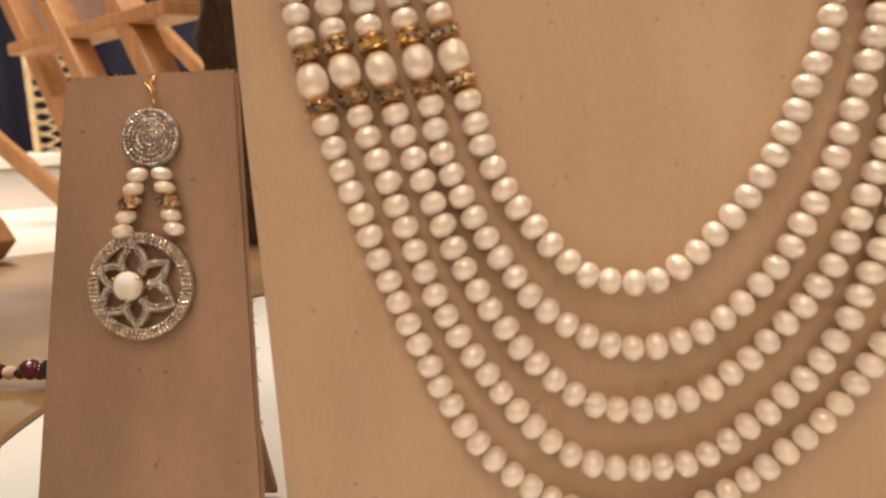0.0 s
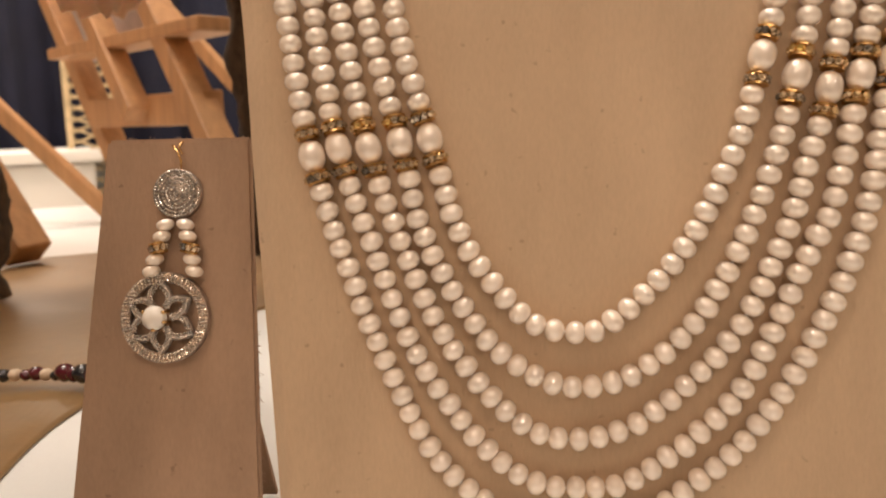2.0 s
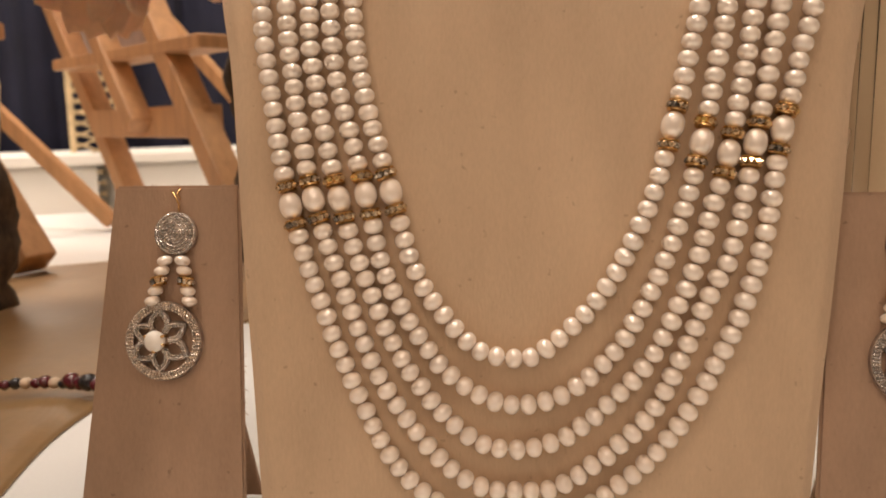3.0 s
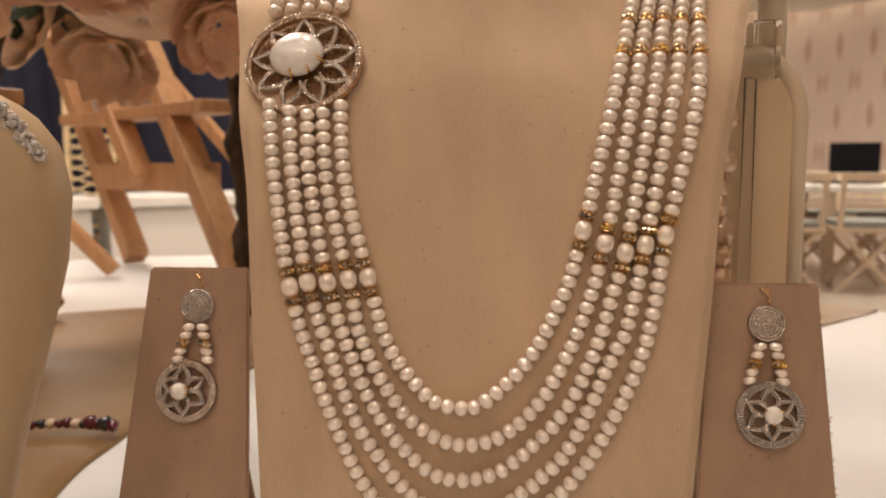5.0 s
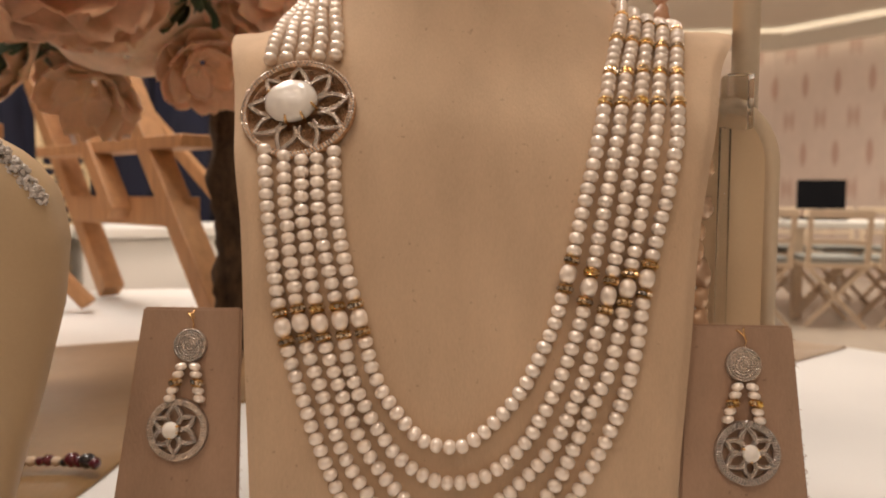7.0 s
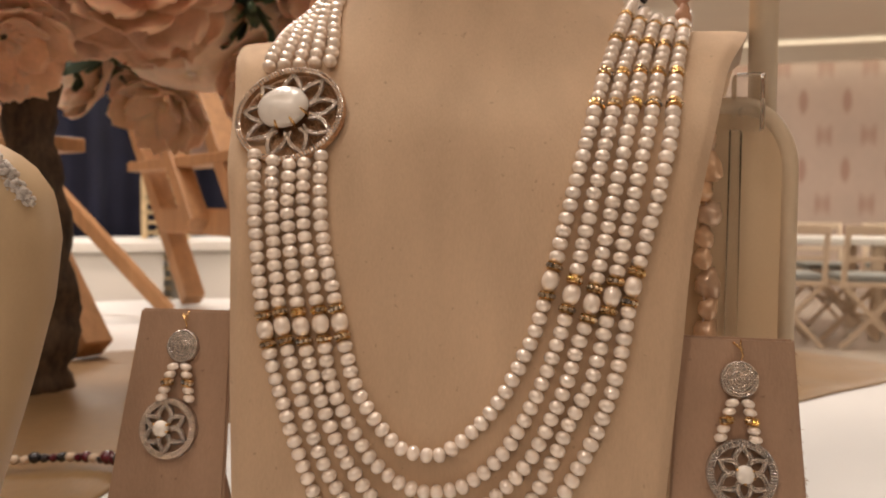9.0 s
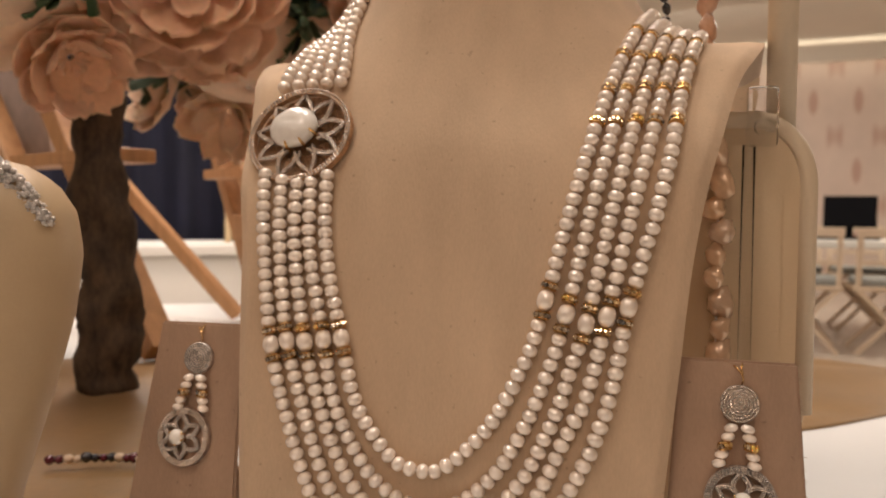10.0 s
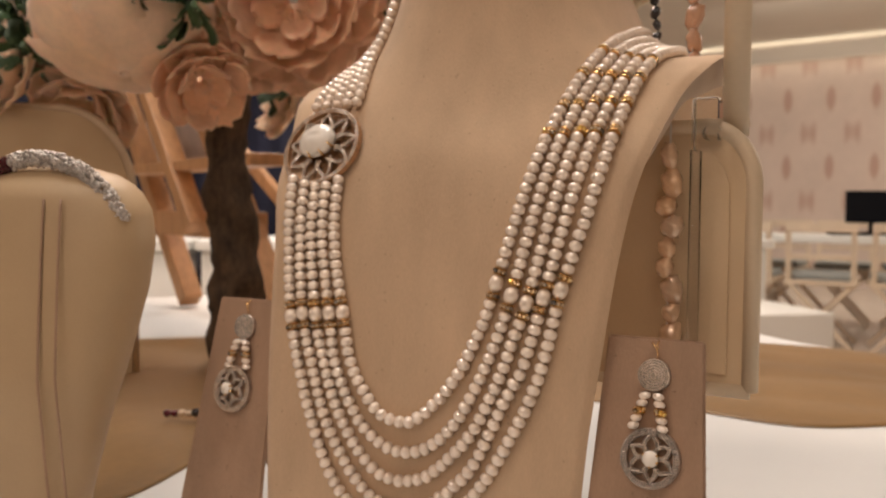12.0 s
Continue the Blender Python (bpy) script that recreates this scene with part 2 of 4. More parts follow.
def curve_points(ctrl, n):
    """Catmull-Rom through control points, n samples at even arc length."""
    c = [np.array(p, float) for p in ctrl]
    c = [2 * c[0] - c[1]] + c + [2 * c[-1] - c[-2]]
    out = []
    for i in range(1, len(c) - 2):
        for k in range(40):
            s = k / 40
            out.append(0.5 * ((2 * c[i]) + (c[i + 1] - c[i - 1]) * s + (2 * c[i - 1] - 5 * c[i] + 4 * c[i + 1] - c[i + 2]) * s * s
                              + (3 * c[i] - c[i - 1] - 3 * c[i + 1] + c[i + 2]) * s ** 3))
    out.append(c[-2])
    out = np.array(out)
    if not n:
        return out
    d = np.r_[0, np.cumsum(np.linalg.norm(np.diff(out, axis=0), axis=1))]
    at = np.linspace(0, d[-1], n)
    return np.stack([np.interp(at, d, out[:, k]) for k in range(out.shape[1])], 1)


# ---- the bust's surface: x across, v up along the front ----
TABLE = 0.75
CX = 0.046
FRONT_V = (0.75, 0.80, 0.84, 0.88, 0.92, 0.96, 0.99, 1.02, 1.05, 1.09, 1.16)
SHOULDER_Y = (0.1768, 0.178, 0.1815, 0.188, 0.196, 0.2055, 0.2255, 0.2415, 0.266, 0.308, 0.360)
SHOULDER_Z = (0.75, 0.80, 0.84, 0.88, 0.92, 0.960, 0.9885, 1.0045, 1.0145, 1.0195, 0.998)
NECK_Y = (0.1768, 0.178, 0.1815, 0.188, 0.196, 0.2055, 0.219, 0.230, 0.237, 0.241, 0.243)
EDGE_V = (0.75, 0.82, 0.87, 0.916, 0.95, 0.988, 1.046, 1.16)
EDGE_LEFT = (-0.041, -0.043, -0.046, -0.049, -0.054, -0.060, -0.069, -0.073)
EDGE_RIGHT = (0.130, 0.135, 0.1405, 0.146, 0.153, 0.165, 0.182, 0.188)
NECK_R = 0.062


def rounded(v, xs, ys):
    """A smooth curve through the pairs xs, ys."""
    v = min(max(v, xs[0]), xs[-1] - 1e-9)
    i = max(k for k in range(len(xs) - 1) if xs[k] <= v)

    def slope(k):
        a, b = max(0, k - 1), min(len(xs) - 1, k + 1)
        return (ys[b] - ys[a]) / (xs[b] - xs[a])

    h = xs[i + 1] - xs[i]
    t = (v - xs[i]) / h
    return ((2 * t ** 3 - 3 * t ** 2 + 1) * ys[i] + (t ** 3 - 2 * t ** 2 + t) * h * slope(i)
            + (3 * t ** 2 - 2 * t ** 3) * ys[i + 1] + (t ** 3 - t ** 2) * h * slope(i + 1))


def bust_point(x, v):
    u = abs(x - CX)
    back = v + 0.012 * smoothstep(0.03, -0.03, x) * smoothstep(0.92, 0.96, v)
    sy, sz = rounded(back, FRONT_V, SHOULDER_Y), rounded(v, FRONT_V, SHOULDER_Z)
    ny = rounded(back, FRONT_V, NECK_Y)
    up = smoothstep(0.98, 1.09, v)
    ny += up * u * u / (1.7 * NECK_R)
    s = smoothstep(0.034, 0.108, u)
    forward = 0.0065 * smoothstep(0.045, 0.105, x) * smoothstep(1.0, 0.93, v)
    return (x, ny + (sy - ny) * s - forward, v + (sz - v) * s)


def bust_normal(x, v):
    e = 0.002
    a = np.subtract(bust_point(x + e, v), bust_point(x - e, v))
    b = np.subtract(bust_point(x, v + e), bust_point(x, v - e))
    n = np.cross(a, b)
    return n / np.linalg.norm(n)


# ---- structure: table, cloths, room ----
def grid_mesh(name, mat, nx, ny, fn, thick=0.0, smooth=True):
    bm = bmesh.new()
    vs = [[bm.verts.new(fn(i / nx, j / ny)) for i in range(nx + 1)] for j in range(ny + 1)]
    for j in range(ny):
        for i in range(nx):
            bm.faces.new((vs[j][i], vs[j][i + 1], vs[j + 1][i + 1], vs[j + 1][i]))
    if thick:
        bmesh.ops.recalc_face_normals(bm, faces=bm.faces)
        bmesh.ops.solidify(bm, geom=bm.faces[:], thickness=thick)
    return finish(name, bm, mat, smooth)


def slab(name, size, centre, mat, label, category, bevel=0.0, kind="structure", m=None):
    bm = bmesh.new()
    box(bm, size, centre, m, bevel)
    ob = new(name, finish(name, bm, mat, False))
    return tagged(ob, label, category, kind=kind)


# round display table under a white cloth, drawn in to fit the camera's view
table = thing("display_table", "display table, drawn in at one side, covered with a plain white cloth", "table", pose(-0.25, 0.5, 0))
bm = bmesh.new()
profile = [(0.0, 0.7498), (0.6, 0.7498), (0.93, 0.7498), (0.945, 0.746), (0.95, 0.735), (0.955, 0.6), (0.965, 0.3), (0.975, 0.02)]
rings = []
for r, z in profile:
    ring = []
    for k in range(96):
        a = 2 * math.pi * k / 96
        fold = 1 + (0.022 * math.sin(a * 17) + 0.01 * math.sin(a * 29 + 1)) * smoothstep(0.73, 0.2, z)
        # Edge pulled in on one side to suit the camera; no cloth fold.
        fold *= 1 - 0.22 * math.exp(-((a - 0.87) / 0.49) ** 2)
        ring.append(bm.verts.new((r * fold * math.cos(a), r * fold * math.sin(a), z)) if r else None)
    rings.append(ring)
mid = bm.verts.new((0, 0, 0.7498))
for k in range(96):
    bm.faces.new((mid, rings[1][k], rings[1][(k + 1) % 96]))
for r0, r1 in zip(rings[1:], rings[2:]):
    for k in range(96):
        bm.faces.new((r0[k], r1[k], r1[(k + 1) % 96], r0[(k + 1) % 96]))
part("tablecloth", bm, CLOTH, table, "white cloth hanging in soft folds to the floor")
bm = bmesh.new()
tube(bm, [(0, 0, 0.0), (0, 0, 0.72)], 0.06, 24)
part("pedestal", bm, WOOD, table)
bm = bmesh.new()
tube(bm, [(0, 0, 0.715), (0, 0, 0.745)], 0.72, 64)
part("tabletop", bm, WOOD, table)


# gold satin runner lying across the table behind the stands
NEAR = curve_points([(-0.56, 0.02), (-0.30, 0.06), (-0.172, 0.17), (-0.178, 0.33), (-0.14, 0.54), (0.1, 0.585), (0.24, 0.575), (0.395, 0.70), (0.53, 0.815)], 121)
FAR = curve_points([(-0.80, 0.50), (-0.70, 0.60), (-0.60, 0.68), (-0.50, 0.75), (-0.37, 0.82), (-0.05, 0.97), (0.2, 1.02), (0.37, 0.97), (0.535, 0.823)], 121)


def runner_fn(a, b):
    i = round(a * 120)
    x, y = NEAR[i] + (FAR[i] - NEAR[i]) * b
    w = 0.0035 * noise.noise(Vector((x * 7, y * 11, 0.3))) + 0.0015 * math.sin(34 * y + 9 * x)
    return (x, y, 0.7512 + abs(w) * smoothstep(0.0, 0.1, b) * smoothstep(1.0, 0.9, b))


ob = new("table_runner", grid_mesh("table_runner", RUNNER, 120, 40, runner_fn, 0.0009))
tagged(ob, "golden satin runner with soft creases lying across the white table", "table runner")

slab("floor", (24, 26, 0.1), (0, 6, -0.05), FLOOR, "polished beige stone floor", "floor")
slab("ceiling", (24, 26, 0.1), (0, 6, 3.05), CEILING, "plain white ceiling", "ceiling")


def wall(name, a, b, mat, label, h=3.0, t=0.15):
    a, b = Vector((*a, 0)), Vector((*b, 0))
    d = b - a
    m = Matrix.Translation((a + b) / 2) @ Matrix.Rotation(math.atan2(d.y, d.x), 4, "Z")
    return slab(name, (d.length, t, h), (0, 0, h / 2), mat, label, "wall", m=m)


wall("wall_back", (-9.0, 12.6), (4.35, 10.25), WALLPAPER, "pale pink patterned wallpaper wall")
wall("wall_right", (4.35, 10.25), (7.4, 5.6), WALLPAPER, "pale pink patterned wallpaper wall")
wall("wall_side", (7.4, 5.6), (7.4, -5.0), PLASTER, "plain cream plaster wall")
wall("wall_rear", (7.4, -5.0), (-9.0, -5.0), PLASTER, "plain cream plaster wall")
wall("wall_left", (-9.0, -5.0), (-9.0, 12.6), PLASTER, "plain cream plaster wall")


def cove(a, b):
    a, b = Vector((*a, 2.9)), Vector((*b, 2.9))
    bm = bmesh.new()
    beam(bm, a, b, 0.14, 0.08, 0.0)
    ob = new("cove_light", finish("cove_light", bm, COVE, False))
    tagged(ob, "glowing warm light strip along the ceiling edge", "cove light", kind="structure")
    bm = bmesh.new()
    beam(bm, a - Vector((0, 0.14, 0.07)), b - Vector((0, 0.14, 0.07)), 0.04, 0.2, 0.0)
    ob = new("trim", finish("trim", bm, CEILING, False))
    tagged(ob, "white moulded cornice below the light strip", "cornice", kind="structure")


cove((-8.9, 12.35), (4.3, 10.0))
cove((4.25, 10.02), (7.2, 5.5))

# ---- the bust ----
def bust_fn(a, b):
    v = 0.7505 + 0.405 * b
    k = 2 * a - 1
    x0, x1 = rounded(v, EDGE_V, EDGE_LEFT), rounded(v, EDGE_V, EDGE_RIGHT)
    x, y, z = bust_point(x0 + (x1 - x0) * a, v)
    edge = smoothstep(0.93, 1.0, abs(k))
    lump = 0.0005 * noise.noise(Vector((x * 30, z * 30, 0)))
    return (x, y + 0.003 * edge * edge + lump, z)


bust = new("necklace_bust", grid_mesh("necklace_bust", [SUEDE, RIM_LEATHER], 120, 150, bust_fn))
mod = bust.modifiers.new("thickness", "SOLIDIFY")
mod.thickness, mod.offset, mod.material_offset_rim = 0.015, 1.0, 1
mod = bust.modifiers.new("rounding", "BEVEL")
mod.width, mod.segments, mod.limit_method, mod.angle_limit = 0.0045, 4, "ANGLE", radians(50)
tagged(bust, "cream suede necklace display bust standing on the table", "display bust")

# ---- pearl necklace ----
def bead_mesh(r, h, lump=0.03, seed=0):
    bm = bmesh.new()
    ball(bm, (0.001 * seed, 0, 0), (1, 1, 1), None, 20, 13, 0, lump)
    for v in bm.verts:
        v.co = Vector(((v.co.x - 0.001 * seed) * r, v.co.y * r, v.co.z * h))
        # flattened poles of a button pearl
        v.co.z = math.copysign(abs(v.co.z / h) ** 0.9 * h, v.co.z)
    return finish("bead", bm, PEARL)


def rondelle_mesh(r, h):
    """Two thin gold rims with a ring of square-set stones between them."""
    bm = bmesh.new()
    tube(bm, [(0, 0, -h), (0, 0, -h * 0.66)], r * 0.98, 20, mat=0)
    tube(bm, [(0, 0, h * 0.66), (0, 0, h)], r * 0.98, 20, mat=0)
    tube(bm, [(0, 0, -h * 0.7), (0, 0, h * 0.7)], r * 0.74, 20, mat=0)
    for k in range(8):
        a = 2 * math.pi * (k + 0.3) / 8
        g = bmesh.ops.create_icosphere(bm, subdivisions=1, radius=h * 0.8)["verts"]
        bmesh.ops.translate(bm, vec=(r * 0.84 * math.cos(a), r * 0.84 * math.sin(a), 0), verts=g)
        for f in {f for v in g for f in v.link_faces}:
            f.material_index = 1
    return finish("rondelle", bm, [GOLD, CLEAR_STONE], False)


BEADS = [bead_mesh(0.00318, 0.00265, 0.018, s) for s in range(6)]
OVALS = [bead_mesh(0.0035, 0.00445, 0.02, s) for s in range(2)]
RONDELLE = rondelle_mesh(0.0031, 0.0016)

# outer strand first: (x, v) places down from the brooch, round the bottom and up to the other shoulder
STRANDS = [
    [(-0.0395, 0.951), (-0.0355, 0.916), (-0.0287, 0.8765), (-0.020, 0.848), (-0.010, 0.8215), (0.004, 0.794), (0.0225, 0.778), (0.041, 0.7735),
     (0.060, 0.779), (0.084, 0.800), (0.102, 0.830), (0.114, 0.860), (0.1212, 0.8965), (0.134, 0.944), (0.142, 0.985), (0.1488, 1.024), (0.156, 1.075), (0.158, 1.12)],
    [(-0.031, 0.9485), (-0.028, 0.916), (-0.0215, 0.8785), (-0.012, 0.850), (-0.002, 0.824), (0.014, 0.800), (0.0275, 0.7885), (0.041, 0.7858),
     (0.057, 0.789), (0.082, 0.812), (0.098, 0.846), (0.106, 0.863), (0.1132, 0.8938), (0.124, 0.942), (0.1345, 0.986), (0.1415, 1.022), (0.149, 1.070), (0.152, 1.12)],
    [(-0.0235, 0.947), (-0.021, 0.916), (-0.0135, 0.8785), (-0.004, 0.850), (0.008, 0.8245), (0.026, 0.804), (0.041, 0.7995),
     (0.058, 0.8045), (0.080, 0.826), (0.094, 0.854), (0.100, 0.874), (0.1055, 0.8915), (0.116, 0.942), (0.127, 0.987), (0.1345, 1.021), (0.142, 1.068), (0.146, 1.12)],
    [(-0.017, 0.948), (-0.014, 0.916), (-0.005, 0.8795), (0.002, 0.852), (0.018, 0.826), (0.033, 0.8155), (0.044, 0.8138),
     (0.058, 0.818), (0.074, 0.834), (0.088, 0.862), (0.0975, 0.8935), (0.108, 0.942), (0.1195, 0.987), (0.1275, 1.020), (0.135, 1.065), (0.139, 1.11)],
    [(-0.0095, 0.951), (-0.0065, 0.916), (0.003, 0.8795), (0.010, 0.856), (0.018, 0.843), (0.028, 0.832), (0.038, 0.8285),
     (0.049, 0.830), (0.068, 0.848), (0.082, 0.874), (0.0895, 0.8985), (0.100, 0.942), (0.112, 0.987), (0.1206, 1.020), (0.128, 1.060), (0.132, 1.11)],
]
LEFT_BLOCK = [0.8755, 0.8775, 0.878, 0.879, 0.8795]
RIGHT_BLOCK = [0.8965, 0.893, 0.8905, 0.8935, 0.8985]
UPPER = [0.970, 0.985, 1.005, 1.027]
necklace = thing("pearl_necklace", "five-strand cream pearl necklace with gold rhinestone spacers draped on the bust", "necklace", pose(0, 0, 0))
rng = random.Random(4)


def lay(xv, lift=0.0033):
    p = np.array(bust_point(*xv)) + bust_normal(*xv) * -lift * (1 if bust_normal(*xv)[1] > 0 else -1)
    return Vector(p)


def string_beads(strand, ctrl, blocks, upper, side_from=None):
    """Beads along one strand; blocks: heights of the oval pearl on the way down and on the way up."""
    xv = curve_points(ctrl, 500)
    pts = [lay(p) for p in xv]
    d = np.r_[0, np.cumsum([(b - a).length for a, b in zip(pts, pts[1:])])]
    low = int(np.argmin(xv[:, 1]))
    marks = []
    if blocks:
        i = int(np.argmin(abs(xv[:low, 1] - blocks[0])))
        j = low + int(np.argmin(abs(xv[low:, 1] - blocks[1])))
        for s in (d[i], d[j]):
            marks += [(s - 0.0060, "r"), (s, "o"), (s + 0.0060, "r")]
    for h in upper:
        k = low + int(np.argmin(abs(xv[low:, 1] - h)))
        marks.append((d[k], "r"))
    marks.sort()
    spots, s = [], 0.0
    size = {"b": 0.00268, "o": 0.0047, "r": 0.0015}
    for m, kind in marks + [(d[-1], "end")]:
        stop = m - size.get(kind, 0)
        n = max(0, round((stop - s) / 0.00535))
        for k in range(n):
            spots.append((s + (k + 0.5) * (stop - s) / n, "b"))
        if kind != "end":
            spots.append((m, kind))
            s = m + size[kind]
    for s, kind in spots:
        p = Vector([np.interp(s, d, [q[k] for q in pts]) for k in range(3)])
        q1 = Vector([np.interp(s + 0.002, d, [q[k] for q in pts]) for k in range(3)])
        q0 = Vector([np.interp(s - 0.002, d, [q[k] for q in pts]) for k in range(3)])
        turn = (q1 - q0).to_track_quat("Z", "X").to_matrix().to_4x4()
        wob = pose(0, 0, 0, rng.uniform(-5, 5), rng.uniform(-5, 5), rng.uniform(0, 360))
        f = rng.uniform(0.96, 1.04)
        m = Matrix.Translation(p + Vector((rng.uniform(-1, 1), 0, rng.uniform(-1, 1))) * 0.00018) @ turn @ wob @ Matrix.Diagonal((f, f, 1, 1))
        me = rng.choice(BEADS) if kind == "b" else rng.choice(OVALS) if kind == "o" else RONDELLE
        name = {"b": "pearl", "o": "oval_pearl", "r": "rondelle"}[kind]
        ob = part(name, me, None, strand, {"r": "gold spacer ring set with clear rhinestones"}.get(kind, ""))
        ob.matrix_local = m
    bm = bmesh.new()
    tube(bm, [pts[k] for k in range(0, 500, 3)], 0.0004, 6)
    part("thread", bm, CLOTH, strand)


for ctrl, a, b in zip(STRANDS, LEFT_BLOCK, RIGHT_BLOCK):
    strand = new("strand")
    strand.parent = necklace
    string_beads(strand, ctrl, (a, b), UPPER)
# short rows from the brooch up over the shoulder and behind the neck
for k in range(5):
    strand = new("strand")
    strand.parent = necklace
    x0, x1, x2 = -0.042 + 0.0078 * k, -0.040 + 0.0067 * k, -0.030 + 0.0058 * k
    string_beads(strand, [(x0, 0.991), (x0 + 0.0005, 1.003), (x1 + 0.001, 1.03), (x2, 1.06), (x2 + 0.004, 1.10)], None, [])


# ---- brooch ----
def ring_band(bm, rx, rz, w, d, n=72, mat=0, y=0.0):
    loops = []
    for k in range(n):
        a = 2 * math.pi * k / n
        c, s = math.cos(a), math.sin(a)
        loops.append([bm.verts.new(((rx + o) * c, y + yy, (rz + o) * s)) for o, yy in ((-w, 0), (-w, -d), (w, -d), (w, 0))])
    for k in range(n):
        p, q = loops[k], loops[(k + 1) % n]
        for i in range(4):
            bm.faces.new((p[i], p[(i + 1) % 4], q[(i + 1) % 4], q[i])).material_index = mat


def stones_along(bm, pts, r, mat=0, y=0.0):
    for x, z in pts:
        g = bmesh.ops.create_icosphere(bm, subdivisions=1, radius=r)["verts"]
        bmesh.ops.rotate(bm, verts=g, matrix=Euler([random.uniform(0, 6) for _ in range(3)]).to_matrix())
        bmesh.ops.translate(bm, vec=(x, y, z), verts=g)
        for f in {f for v in g for f in v.link_faces}:
            f.material_index = mat


def petal_outline(a, r0, r1, half, n, sx=1.0):
    """Points along a pointed petal loop that grows from r0 to r1 at angle a."""
    out = []
    for k in range(n):
        s = k / (n - 1)
        side = 1 if s < 0.5 else -1
        u = 2 * s if s < 0.5 else 2 - 2 * s
        r = r0 + (r1 - r0) * u
        w = half * math.sin(math.pi * (0.12 + 0.88 * u) ** 0.8) * side if u < 1 else 0
        out.append((sx * (r * math.cos(a) - w * math.sin(a)), r * math.sin(a) + w * math.cos(a)))
    return out


def ellipse(rx, rz, n):
    return [(rx * math.cos(2 * math.pi * k / n), rz * math.sin(2 * math.pi * k / n)) for k in range(n)]


BRX, BRZ = 0.0256, 0.0243
brooch = thing("brooch", "oval openwork rhinestone brooch with a large white pearl cabochon", "brooch",
               Matrix.Translation((-0.0262, 0.2125, 0.9680)) @ pose(0, 0, 0, -25, -5, -4))
bm = bmesh.new()
ring_band(bm, BRX - 0.0014, BRZ - 0.0014, 0.0014, 0.003)
part("rim", bm, BRONZE, brooch, "antique gold rim", False)
bm = bmesh.new()
stones_along(bm, ellipse(BRX - 0.0008, BRZ - 0.0008, 96), 0.00078, y=-0.0032)
stones_along(bm, ellipse(BRX - 0.0022, BRZ - 0.0022, 90), 0.0007, y=-0.003)
part("rim_pave", bm, STONE, brooch, "row of small clear rhinestones", False)
bm = bmesh.new()
for k in range(9):
    a = 2 * math.pi * k / 9 + 0.17
    pts = petal_outline(a, 0.0090, 0.0215, 0.0039, 31, BRX / BRZ)
    tube(bm, [(x, -0.0014, z) for x, z in pts], 0.0010, 6)
part("petals", bm, SILVER, brooch, "flower of pointed openwork petals")
bm = bmesh.new()
for k in range(9):
    a = 2 * math.pi * k / 9 + 0.17
    for w, r1 in ((0.0043, 0.0219), (0.0033, 0.0205)):
        stones_along(bm, petal_outline(a, 0.0090, r1, w, 33, BRX / BRZ), 0.00056, y=-0.0022)
part("petal_pave", bm, STONE, brooch, "", False)
bm = bmesh.new()
n = 60
c0 = bm.verts.new((0, 0.0018, 0))
loop = [bm.verts.new((x, 0.0018, z)) for x, z in ellipse(BRX - 0.002, BRZ - 0.002, n)]
for k in range(n):
    bm.faces.new((c0, loop[k], loop[(k + 1) % n]))
bmesh.ops.solidify(bm, geom=bm.faces[:], thickness=0.0008)
part("back_plate", bm, BRONZE, brooch, "dark gold mesh back plate", False)
bm = bmesh.new()
for i in range(-16, 17):
    for j in range(-15, 16):
        x, z = 0.0015 * (i + 0.5 * (j % 2)), 0.0014 * j
        if 0.2 < (x / (BRX - 0.0025)) ** 2 + (z / (BRZ - 0.0025)) ** 2 < 1:
            stones_along(bm, [(x, z)], 0.00062, y=0.0012)
ob = part("mesh_ground", bm, BRONZE, brooch, "beaded bronze mesh", False)
ob["kind"] = "stuff"
bm = bmesh.new()
ball(bm, (0, 0, 0), (0.0118, 0.0056, 0.0102), None, 40, 24, 0, 0.05)
for v in bm.verts:
    v.co.y += 0.0009 * math.exp(-((v.co.x / 0.004) ** 2 + ((v.co.z - 0.001) / 0.0008) ** 2)) * (v.co.y < 0)
    v.co += Vector((-0.0025, -0.0036, 0.0032))
part("cabochon", bm, OPAL, brooch, "white mother-of-pearl cabochon with a small crease")
for a in (-25, -100, -62, 150):
    bm = bmesh.new()
    c, s = math.cos(radians(a)), math.sin(radians(a))
    tube(bm, [(0.0120 * c - 0.0025, -0.001, 0.0104 * s + 0.0032), (0.0121 * c - 0.0025, -0.0045, 0.0105 * s + 0.0032), (0.0105 * c - 0.0025, -0.0074, 0.0090 * s + 0.0032)],
         [0.0007, 0.0007, 0.0004], 8)
    part("prong", bm, GOLD, brooch)


